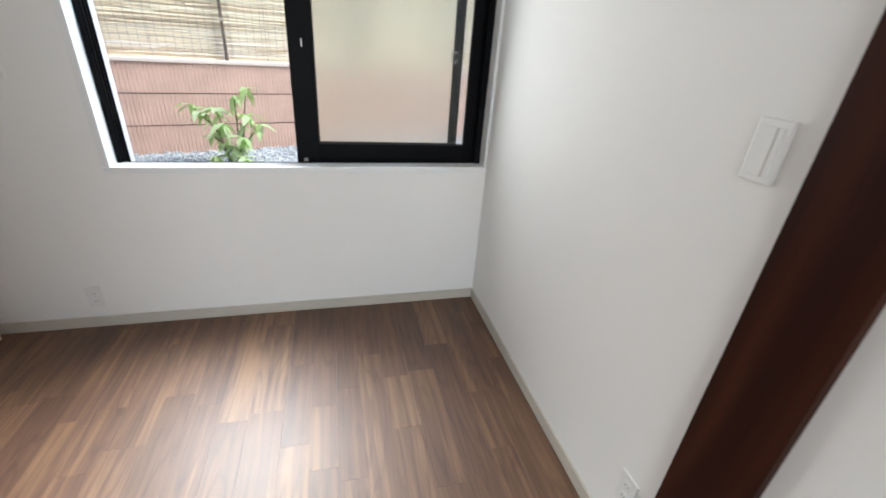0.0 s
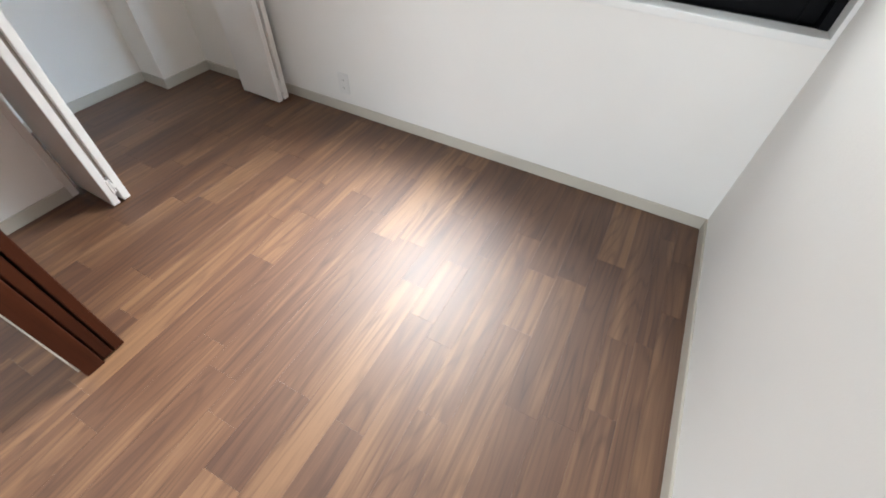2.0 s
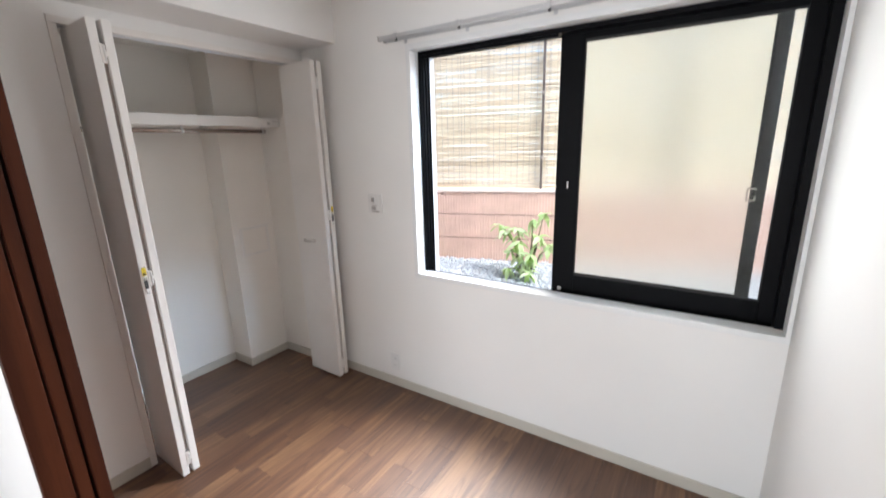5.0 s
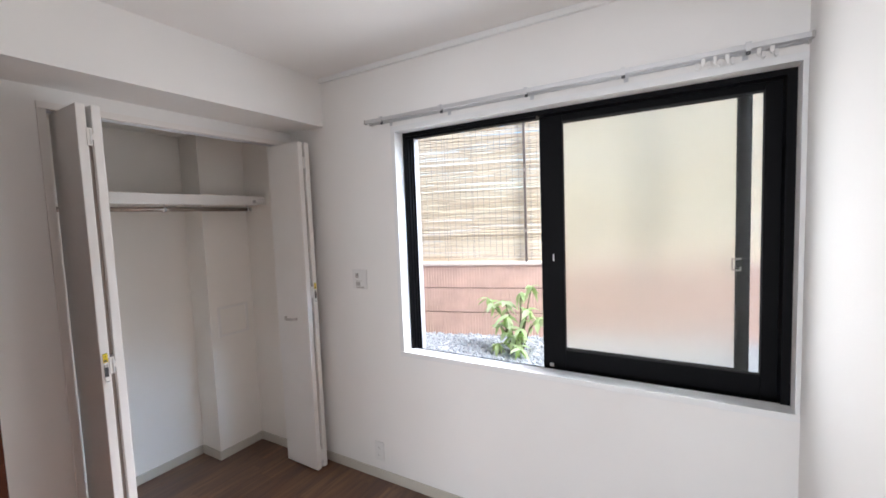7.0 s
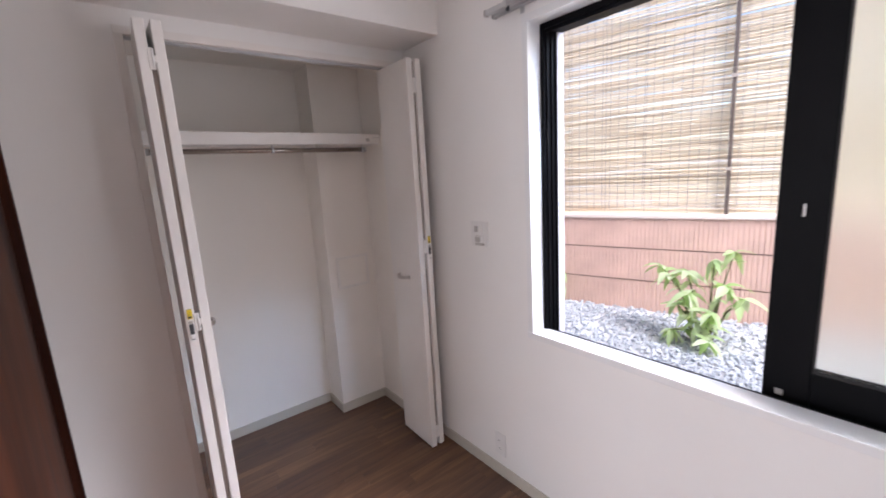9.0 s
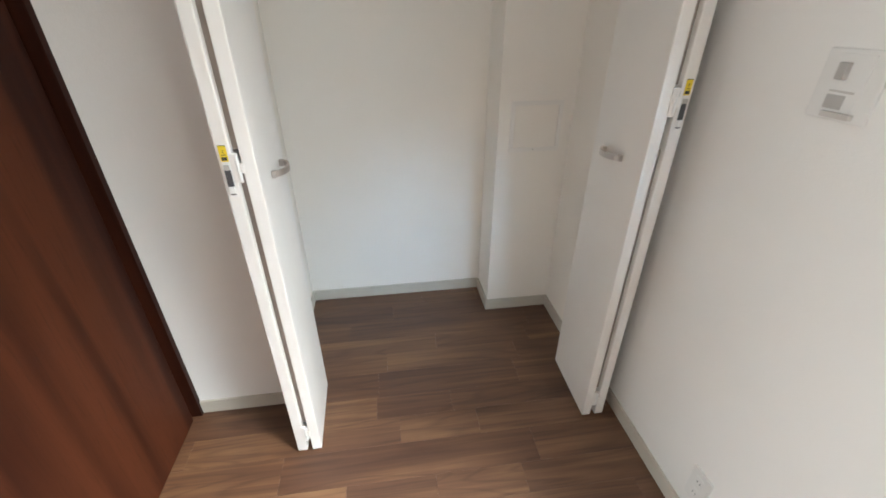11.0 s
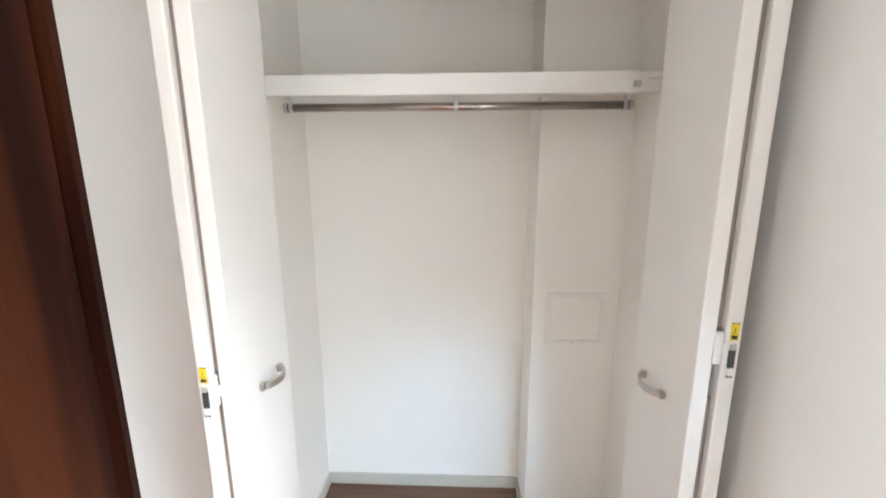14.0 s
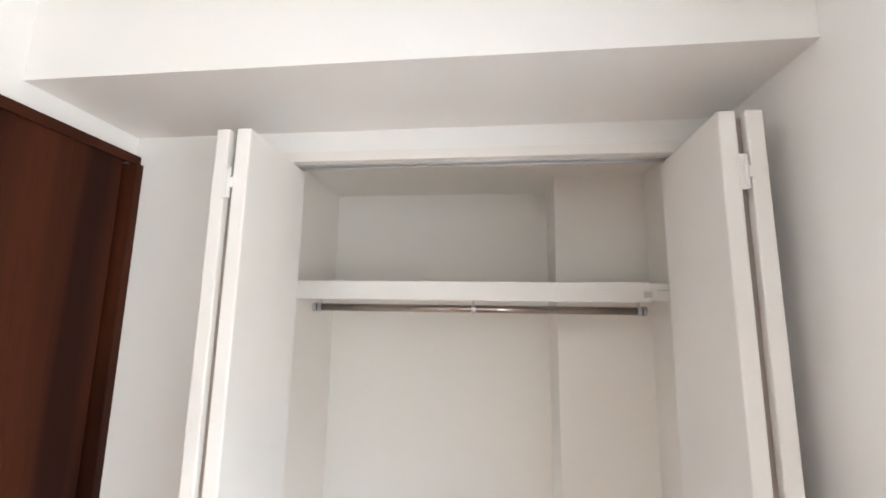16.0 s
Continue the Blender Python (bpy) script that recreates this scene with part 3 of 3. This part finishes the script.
def folding_door(side, label):
    """Two leaves folded against the jamb; side is +1 where the closet's middle lies towards +y."""
    y_out, y_in = (1.533, 1.583) if side > 0 else (2.652, 2.601)
    door = thing("folding_door", label, "closet door", (-1.007, (y_out + y_in) / 2, 0), group="closet doors")
    leaves = []
    z0 = 1.070 if side > 0 else 1.189
    for y, turn in ((y_out, 1.6 * side), (y_in, -1.6 * side)):
        lf = part("leaf", leaf_bm(0.300, 0.033, 2.112), LEAF, door)
        lf.location = (0, y - (y_out + y_in) / 2, 0)
        lf.rotation_euler = (0, 0, radians(-turn))
        leaves.append(lf)
    for z in (0.10, z0 - 0.015, 1.985):
        h = part("hinge", boxes((-0.004, 0.0035, -0.013, 0.004, z - 0.035, z + 0.035), (-0.004, 0.0035, 0.004, 0.013, z - 0.012, z + 0.012), bevel=0.0012), EDGE, door, "white butterfly hinge")
        rod(bm2 := bmesh.new(), (0.002, 0, z - 0.03), (0.002, 0, z + 0.03), 0.0042, 10)
        part("hinge_pin", bm2, PLASTIC, h)
        # added strip, no real part: its colour gives the gap its shade
        g = part("gap_shade_strip", boxes((-0.020, -0.016, -0.008, 0.008, z + 0.04, min(z + 0.95, 2.1))), GAP_SHADE, door) if z < 1.9 else None
    # catch in the edge of the outer leaf
    yo = y_out - (y_out + y_in) / 2
    catch = part("catch", boxes((-0.001, 0.0015, yo - 0.009, yo + 0.009, z0 - 0.085, z0 + 0.03), bevel=0.0006), PLASTIC, door, "white catch plate")
    st = part("sticker", boxes((0.0015, 0.0022, yo - 0.0085, yo + 0.0085, z0 + 0.002, z0 + 0.040)), YELLOW, catch, "yellow warning sticker")
    for row in ((yo - 0.0085, yo + 0.0085, z0 + 0.0385, z0 + 0.040), (yo - 0.006, yo + 0.006, z0 + 0.005, z0 + 0.013), (yo - 0.005, yo + 0.005, z0 + 0.017, z0 + 0.0185),
                (yo - 0.0008, yo + 0.0008, z0 + 0.022, z0 + 0.030)):
        part("print", boxes((0.0022, 0.0026, *row)), INK, catch)
    part("bolt", boxes((0.0012, 0.004, yo - 0.007, yo + 0.007, z0 - 0.058, z0 - 0.018), bevel=0.001), DARKPLASTIC, catch, "dark sprung catch")
    part("tab", boxes((0.0012, 0.005, yo - 0.006, yo + 0.006, z0 - 0.076, z0 - 0.060), bevel=0.001), PLASTIC, catch)
    part("print", boxes((0.0012, 0.0052, yo - 0.006, yo + 0.006, z0 - 0.0785, z0 - 0.0765)), INK, catch)
    part("lever", boxes((0.0012, 0.006, yo - 0.006, yo + 0.006, z0 - 0.018, z0 - 0.006), bevel=0.001), GREYPLASTIC, catch)
    # bow handle on the inner face
    yi = y_in - (y_out + y_in) / 2 + side * 0.0165
    pts = [(-0.112 - 0.098 * s, yi + side * (0.006 + 0.026 * math.sin(math.pi * s) ** 0.55), 1.000) for s in [k / 14 for k in range(15)]]
    hb = sweep(bmesh.new(), pts, [(-0.003, -0.008), (0.003, -0.008), (0.003, 0.008), (-0.003, 0.008)])
    box(hb, -0.218, -0.202, yi + side * 0.005 - 0.006, yi + side * 0.005 + 0.006, 0.991, 1.009, bevel=0.002)
    box(hb, -0.120, -0.104, yi + side * 0.005 - 0.006, yi + side * 0.005 + 0.006, 0.991, 1.009, bevel=0.002)
    part("handle", hb, NICKEL, door, "satin bow handle")
    return door


folding_door(1, "white folding closet door, folded open beside the wall")
folding_door(-1, "white folding closet door, folded open beside the window wall")

shelf = thing("closet_shelf", "white shelf with a thick front edge, closet-wide", "shelf", (-1.72, 2.08, 1.747))
sinv = Matrix.Translation((1.72, -2.08, -1.747))
under(part("board", boxes((CL_BACK, -1.524, CL_SOUTH, 2.377, 1.775, 1.800), (-1.728, -1.524, 2.377, CL_NORTH, 1.775, 1.800)), TRIM, shelf), sinv)
under(part("front_edge", boxes((-1.524, -1.502, CL_SOUTH + 0.001, 2.62, 1.747, 1.808), bevel=0.003), LEAF, shelf, "thick cream front edge"), sinv)
under(part("cleat", boxes((-1.70, -1.510, CL_NORTH - 0.018, CL_NORTH, 1.750, 1.775), (-1.524, -1.509, 2.62, CL_NORTH, 1.752, 1.806), bevel=0.002), LEAF, shelf), sinv)
under(part("end_bracket", boxes((-1.503, -1.500, 2.600, 2.622, 1.762, 1.780), (-1.5035, -1.5005, 2.640, 2.696, 1.784, 1.786)), GREYPLASTIC, shelf), sinv)
rodthing = thing("clothes_rail", "steel clothes rail hung under the shelf", "clothes rail", (-1.580, 2.078, 1.722))
rinv = Matrix.Translation((1.580, -2.078, -1.722))
under(part("tube", rod(bmesh.new(), (-1.580, 1.535, 1.722), (-1.580, 2.62, 1.722), 0.0125, 20), CHROME, rodthing, smooth=True), rinv)
for y in (1.548, 2.080, 2.608):
    b = rod(bmesh.new(), (-1.580, y - 0.006, 1.722), (-1.580, y + 0.006, 1.722), 0.0155, 20)
    rod(b, (-1.580, y, 1.734), (-1.580, y, 1.774), 0.0045, 10)
    rod(b, (-1.580, y, 1.770), (-1.580, y, 1.775), 0.014, 14)
    under(part("hanger", b, ALU, rodthing), rinv)
for y in (1.530, 2.625):
    under(part("end_cap", rod(bmesh.new(), (-1.580, y - 0.006, 1.722), (-1.580, y + 0.006, 1.722), 0.0155, 20), GREYPLASTIC, rodthing), rinv)

hatch = thing("inspection_hatch", "small square off-white inspection hatch on the column", "hatch", (-1.728, 2.54, 0.95))
hatch_rows = ((2.428, 2.652, 0.846, 0.864), (2.428, 2.652, 1.040, 1.058), (2.428, 2.446, 0.864, 1.040), (2.634, 2.652, 0.864, 1.040))
hinv = Matrix.Translation((1.728, -2.54, -0.95))
under(part("frame", boxes(*[(-1.728, -1.722, *r) for r in hatch_rows], bevel=0.0015), LEAF, hatch), hinv)
under(part("panel", boxes((-1.728, -1.725, 2.4475, 2.6325, 0.8655, 1.0385), bevel=0.001), WALL_WARMED, hatch), hinv)
under(part("lock", rod(bmesh.new(), (-1.723, 2.535, 0.856), (-1.7205, 2.535, 0.856), 0.003, 10), SHADOWLINE, hatch), hinv)

# ---- sliding doors ----
JX = -0.360
doorset = thing("sliding_door_frame", "dark red-brown wooden frame of the wide doorway", "door frame", (0, SOUTH, 0), kind="structure")
dinv = Matrix.Translation((0, -SOUTH, 0))
under(part("jamb", boxes((WEST, WEST + 0.024, SLEEVE + 0.052, SOUTH + 0.018, 0, DOOR_TOP - 0.026), bevel=0.002), BROWN, doorset), dinv)
under(part("jamb", boxes((EAST - 0.024, EAST, SLEEVE + 0.008, SOUTH + 0.045, 0, DOOR_TOP - 0.026), bevel=0.002), BROWN, doorset), dinv)
under(part("jamb", boxes((-0.384, JX + 0.014, SLEEVE - 0.004, 1.016, 0, DOOR_TOP - 0.026), bevel=0.003), BROWN, doorset), dinv)
under(part("head", boxes((WEST, EAST, SLEEVE - 0.006, 1.016, DOOR_TOP - 0.026, DOOR_TOP), (WEST, EAST, 1.097, SOUTH + 0.006, DOOR_TOP - 0.026, DOOR_TOP),
                         (WEST, EAST, 1.016, 1.097, DOOR_TOP - 0.012, DOOR_TOP)), BROWN_X, doorset), dinv)
for y0, y1, x1, lab in ((1.062, 1.095, JX + 0.006, "dark red-brown wooden sliding door, slid fully open"), (1.022, 1.055, JX + 0.004, "dark red-brown sliding door stacked behind the other")):
    sd = thing("sliding_door", lab, "door", ((WEST + x1) / 2, (y0 + y1) / 2, 0), group="sliding doors")
    si = Matrix.Translation((-(WEST + x1) / 2, -(y0 + y1) / 2, 0))
    under(part("panel", boxes((WEST + 0.046, x1, y0, y1, 0.006, DOOR_TOP - 0.020), bevel=0.002), BROWN, sd), si)
    under(part("edge_strip", boxes((x1 - 0.001, x1 + 0.003, y0 + 0.003, y1 - 0.003, 0.012, DOOR_TOP - 0.03), bevel=0.001), BROWN, sd), si)
    under(part("pull", boxes((x1 - 0.075, x1 - 0.045, y1 - 0.001, y1 + 0.0015, 0.92, 1.08), bevel=0.001), DARKPLASTIC, sd, "dark recessed pull"), si)

# ---- outside ----
GZ = 0.59
ground = structure("ground", boxes((-400, 400, 2.93, 400, GZ - 0.3, GZ)), EARTH, "grey ground of the narrow passage", "ground")
structure("ground_back", boxes((-400, 400, -400, HALL_S - 0.16, -0.3, -0.02)), EARTH, "grey ground behind the building", "ground")
structure("outer_wall", boxes((-3.35, W_L - LIN, 2.872, OUT, -0.1, 3.0), (W_R + 0.02, 1.55, 2.872, OUT, -0.1, 3.0), (W_L - LIN, W_R + 0.02, 2.872, OUT, -0.1, W_B - 0.092), (W_L - LIN, W_R + 0.02, 2.872, OUT, W_T + LIN + 0.001, 3.0)), OUTWALL, "pale painted outer wall", "wall")
# assumed slab out of view; blocks sun and sky above the ceiling
structure("roof", boxes((-3.35, 1.55, HALL_S - 0.2, 2.97, 2.76, 2.95)), OUTWALL, "assumed flat slab, out of view, that shuts out the sky", "roof")

# boundary wall of ribbed tile, running askew to the house
ANG = math.atan2(0.31, 1.078)
WM = Matrix.Translation((-0.103, 4.095, 0)) @ Matrix.Rotation(ANG, 4, "Z")
fence_wall = thing("boundary_wall", "low terracotta wall of ribbed tiles with a pale coping", "wall", WM.translation, kind="structure")
fence_wall.rotation_euler = (0, 0, ANG)
L0, L1 = -2.6, 3.2
part("core", boxes((L0, L1, 0.012, 0.14, 0.3, 1.21)), MORTAR, fence_wall, "dark mortar joints")


def ribbed(x0, x1, z0, z1, pitch=0.024):
    bm = bmesh.new()
    n = round((x1 - x0) / pitch)
    prof = []
    for k in range(n):
        a = x0 + k * pitch
        prof += [(a + 0.001, 0.004), (a + 0.004, 0.0), (a + 0.0205, 0.0), (a + 0.0235, 0.004)]
    prof = [(x0, 0.013), (x0, 0.004)] + prof + [(x1, 0.004), (x1, 0.013)]
    lo = [bm.verts.new((x, y, z0)) for x, y in prof]
    hi = [bm.verts.new((x, y, z1)) for x, y in prof]
    for i in range(len(prof) - 1):
        bm.faces.new((lo[i], lo[i + 1], hi[i + 1], hi[i]))
    bm.faces.new(hi)
    bm.faces.new(lo[::-1])
    return bm


tile_mesh = {}
for z0, z1 in ((0.40, 0.578), (0.586, 0.786), (0.794, 0.998), (1.006, 1.196)):
    x = L0
    while x < L1 - 0.1:
        key = round(z1 - z0, 3)
        if key not in tile_mesh:
            ob = part("tile", ribbed(0, 0.576, 0, z1 - z0), TILE, fence_wall)
            tile_mesh[key] = ob.data
            ob.location = (x, 0, z0)
        else:
            shared("tile", tile_mesh[key], fence_wall, Matrix.Translation((x, 0, z0)))
        x += 0.576
part("coping", boxes((L0, L1, -0.012, 0.15, 1.198, 1.222), bevel=0.004), COPING, fence_wall)

# wire fence with a bamboo screen behind it
fence = thing("wire_fence", "dark wire mesh fence with a slim brown post", "fence", WM @ Vector((0, 0.04, 1.222)))
fence.rotation_euler = (0, 0, ANG)
TOP = 1.45
for k in range(-3, 4):
    p = part("post", boxes((k * 0.995 - 0.010, k * 0.995 + 0.010, -0.013, 0.013, 0.0, TOP), bevel=0.003), POST, fence)
    for z in (0.25, 0.75, 1.2):
        part("clip", boxes((k * 0.995 - 0.016, k * 0.995 + 0.016, -0.018, -0.012, z, z + 0.02), bevel=0.001), WIRE, p)
up_wire = many_wire = None
for k in range(int((L1 - L0) / 0.05)):
    m = Matrix.Translation((L0 + k * 0.05, 0.0175, 0))
    if up_wire is None:
        up_wire = part("wire", boxes((-0.0011, 0.0011, -0.0011, 0.0011, 0.03, TOP - 0.03)), WIRE, fence)
        up_wire.matrix_basis = m
    else:
        shared("wire", up_wire.data, fence, m)
for k in range(8):
    m = Matrix.Translation((0, 0.0199, 0.04 + k * 0.19))
    if many_wire is None:
        many_wire = part("wire", boxes((L0, L1, -0.0011, 0.0011, -0.0011, 0.0011)), WIRE, fence)
        many_wire.matrix_basis = m
    else:
        shared("wire", many_wire.data, fence, m)


def many_boxes(rows):
    """Plain boxes joined in one mesh, fast."""
    rows = np.array(rows)
    pick = np.array([[0, 2, 4], [1, 2, 4], [1, 3, 4], [0, 3, 4], [0, 2, 5], [1, 2, 5], [1, 3, 5], [0, 3, 5]])
    verts = rows[:, pick].reshape(-1, 3)
    quad = np.array([[0, 3, 2, 1], [4, 5, 6, 7], [0, 1, 5, 4], [1, 2, 6, 5], [2, 3, 7, 6], [3, 0, 4, 7]])
    faces = (np.arange(len(rows))[:, None, None] * 8 + quad).reshape(-1, 4)
    return verts, faces


def from_arrays(name, verts, faces, mat, parent=None, kind="stuff"):
    me = bpy.data.meshes.new(name)
    me.from_pydata(verts.tolist(), [], faces.tolist())
    me.materials.append(mat)
    ob = new(name, me)
    ob.parent = parent
    if kind:
        ob["kind"] = kind
    return ob


screen = thing("bamboo_screen", "pale woven bamboo reed screen hung behind the fence", "screen", WM @ Vector((0, 0.075, 1.222)))
screen.rotation_euler = (0, 0, ANG)
rng = np.random.default_rng(4)
verts, faces = [], []
for layer in range(2):
    z, run = 0.006 + 0.004 * layer, 0
    while z < 1.42:
        r = rng.uniform(0.0032, 0.0058)
        x = L0 - rng.uniform(0, 0.8)
        while x < L1:
            length = rng.uniform(0.7, 1.9)
            n = 8
            xs = np.linspace(x, min(x + length, L1 + 0.1), n)
            wob = np.cumsum(rng.normal(0, 0.0011, n))
            dep = rng.normal(0, 0.0025, n)
            rr = r * rng.uniform(0.75, 1.15)
            base = len(verts)
            for i in range(n):
                for a in range(6):
                    verts.append((xs[i], dep[i] + 0.016 * layer + rr * math.cos(a * math.pi / 3), z + wob[i] + rr * math.sin(a * math.pi / 3)))
            for i in range(n - 1):
                for a in range(6):
                    faces.append((base + i * 6 + a, base + i * 6 + (a + 1) % 6, base + i * 6 + 6 + (a + 1) % 6, base + i * 6 + 6 + a))
            x += length
        run += 1
        z += 2 * r * rng.uniform(0.78, 0.95)
        if layer == 0 and run >= 2 + (rng.random() < 0.4):     # reeds are tied in small bundles with a gap between
            z, run = z + rng.uniform(0.003, 0.0075), 0
from_arrays("reeds", np.array(verts), np.array(faces), REED, screen)
from_arrays("strings", *many_boxes([(x - 0.0012, x + 0.0012, -0.0085, -0.006, 0.0, 1.42) for x in np.arange(L0, L1, 0.24)]), WIRE, screen, kind="")

# gravel
ico = bmesh.new()
bmesh.ops.create_icosphere(ico, subdivisions=1, radius=1.0)
iv, jf = np.array([v.co[:] for v in ico.verts]), np.array([[v.index for v in f.verts] for f in ico.faces])
ico.free()
N_ST = 25000
gx, gy = rng.uniform(-2.2, 2.4, N_ST), rng.uniform(2.95, 4.7, N_ST)
keep = gy < 4.125 + (gx + 0.103) * math.tan(ANG) - 0.02
gx, gy = gx[keep], gy[keep]
size = rng.uniform(0.005, 0.011, len(gx))
sv = iv[None] * size[:, None, None] * rng.uniform(0.6, 1.25, (len(gx), 1, 3)) * rng.uniform(0.8, 1.2, (len(gx), len(iv), 1))
spin = rng.uniform(0, 6.28, len(gx))
c, s_ = np.cos(spin)[:, None], np.sin(spin)[:, None]
sv = np.stack([sv[..., 0] * c - sv[..., 1] * s_, sv[..., 0] * s_ + sv[..., 1] * c, sv[..., 2]], -1)
sv += np.stack([gx, gy, GZ + size * 0.35 + rng.uniform(0, 0.010, len(gx))], -1)[:, None]
gravel = from_arrays("gravel", sv.reshape(-1, 3), (np.arange(len(gx))[:, None, None] * len(iv) + jf).reshape(-1, 3), STONE)
tagged(gravel, "pale grey crushed gravel on the ground outside", "gravel", kind="stuff")


# shrub
def leaf_mesh(length, width, droop):
    bm = bmesh.new()
    rows = []
    for i in range(7):
        s = i / 6
        w = width * math.sin(math.pi * min(1, 0.06 + 0.94 * s) ** 0.8) * (1 if s < 0.97 else 0.2) / 2 + 0.0006
        y, zz = length * s, -droop * length * s * s
        rows.append([bm.verts.new((-w, y, zz + 0.25 * w)), bm.verts.new((0, y, zz)), bm.verts.new((w, y, zz + 0.25 * w))])
    for a, b in zip(rows, rows[1:]):
        bm.faces.new((a[0], a[1], b[1], b[0]))
        bm.faces.new((a[1], a[2], b[2], b[1]))
    me = bpy.data.meshes.new("leaf")
    bm.to_mesh(me)
    bm.free()
    me.shade_smooth()
    me.materials.append(GREEN)
    return me


LEAVES = [leaf_mesh(0.104, 0.042, 0.25), leaf_mesh(0.085, 0.034, 0.55), leaf_mesh(0.110, 0.038, 0.8)]


def shrub(label, place, tips):
    sh = thing("shrub", label, "shrub", place)
    for tx, ty, tz, count in tips:
        tip = Vector((tx, ty, tz))
        mid = tip * 0.55 + Vector((random.uniform(-0.02, 0.02), random.uniform(-0.02, 0.02), 0.03))
        bm = rod(bmesh.new(), (0.2 * tx, 0.2 * ty, -0.01), mid, 0.006, 7, 0.005)
        rod(bm, mid, tip, 0.005, 7, 0.003)
        part("stem", bm, BARK, sh)
        for k in range(count):
            up = 0.0 if k < count * 0.65 else -random.uniform(0.03, 0.13)
            at = tip + (mid - tip).normalized() * -up * 0.9
            m = Matrix.Translation(at) @ Euler((radians(random.uniform(-55, 25)), radians(random.uniform(-20, 20)), k * 2.4 + random.uniform(-0.5, 0.5))).to_matrix().to_4x4() @ Matrix.Scale(random.uniform(0.75, 1.15), 4)
            shared("leaf", random.choice(LEAVES), sh, m)
    return sh


shrub("leafy pale green shrub with drooping leaves in the gravel", (-0.05, 3.70, GZ),
      [(-0.24, 0.03, 0.38, 12), (-0.17, 0.02, 0.33, 8), (-0.06, -0.05, 0.27, 13), (0.02, 0.05, 0.44, 9), (-0.11, 0.05, 0.36, 11), (0.10, -0.02, 0.33, 12), (-0.12, -0.04, 0.20, 12),
       (0.06, -0.08, 0.20, 12), (0.16, 0.04, 0.26, 10), (0.10, 0.06, 0.49, 7), (0.0, -0.10, 0.14, 12), (-0.10, -0.14, 0.09, 10), (0.08, -0.16, 0.08, 10)])
shrub("small leafy green shrub beside the window", (-0.98, 3.70, GZ), [(0.04, 0.0, 0.26, 8), (-0.05, 0.02, 0.20, 8), (0.0, -0.05, 0.12, 6)])

# ---- floor ----
EDGES = [-0.284, -0.155, -0.040, 0.080, 0.199, 0.336, 0.445, 0.553, 0.658, 0.769, 0.890, 1.012, 1.131, 1.236, 1.302, 1.41]
while EDGES[0] > HALL_W:
    EDGES.insert(0, EDGES[0] - (0.135, 0.115, 0.105)[len(EDGES) % 3])
JOINTS = {0.199: 1.242, 0.658: 1.080, 0.553: 0.870, 1.302: 2.152, -0.284: 1.910, 1.131: 1.945}   # where a board ends
sub = structure("floor", boxes((HALL_W, EAST, HALL_S, NORTH, -0.12, -0.008)), GROOVE, "walnut-brown plank floor", "floor")
LENGTHS = (0.30, 0.45, 0.60, 0.75, 0.90)
PLANKS = {}


def plank_mesh(width, length):
    key = (round(width, 3), length)
    if key not in PLANKS:
        bm = box(bmesh.new(), -width / 2 + 0.0001, width / 2 - 0.0001, 0.0001, length - 0.0001, -0.008, 0.0)
        top = [e for e in bm.edges if all(v.co.z > -0.001 for v in e.verts)]
        bmesh.ops.bevel(bm, geom=top, offset=0.0004, segments=1, affect="EDGES")
        me = bpy.data.meshes.new("plank")
        bm.to_mesh(me)
        bm.free()
        me.materials.append(FLOOR)
        PLANKS[key] = me
    return PLANKS[key]


rest, count = [], 0
for x0, x1 in zip(EDGES, EDGES[1:]):
    x1 = min(x1, EAST - 0.001)
    rnd = random.Random(round(x0 * 1000))
    cuts = [JOINTS.get(x0, rnd.uniform(0.9, 1.5))]
    while cuts[-1] < NORTH:
        cuts.append(cuts[-1] + rnd.choice(LENGTHS))
    while cuts[0] > HALL_S:
        cuts.insert(0, cuts[0] - rnd.choice(LENGTHS))
    for y0, y1 in zip(cuts, cuts[1:]):
        if x1 > CL_BACK and y1 > 0.25 and count < 300 and not (x0 < WEST and y1 < SLEEVE + 0.1):
            shared("plank", plank_mesh(x1 - x0, round(y1 - y0, 2)), sub, Matrix.Translation(((x0 + x1) / 2, y0, 0)))
            count += 1
        else:
            rest.append((x0 + 0.0002, x1 - 0.0002, y0 + 0.0002, y1 - 0.0002, -0.008, 0.0))
from_arrays("planks", *many_boxes(rest), FLOOR_REST, sub)
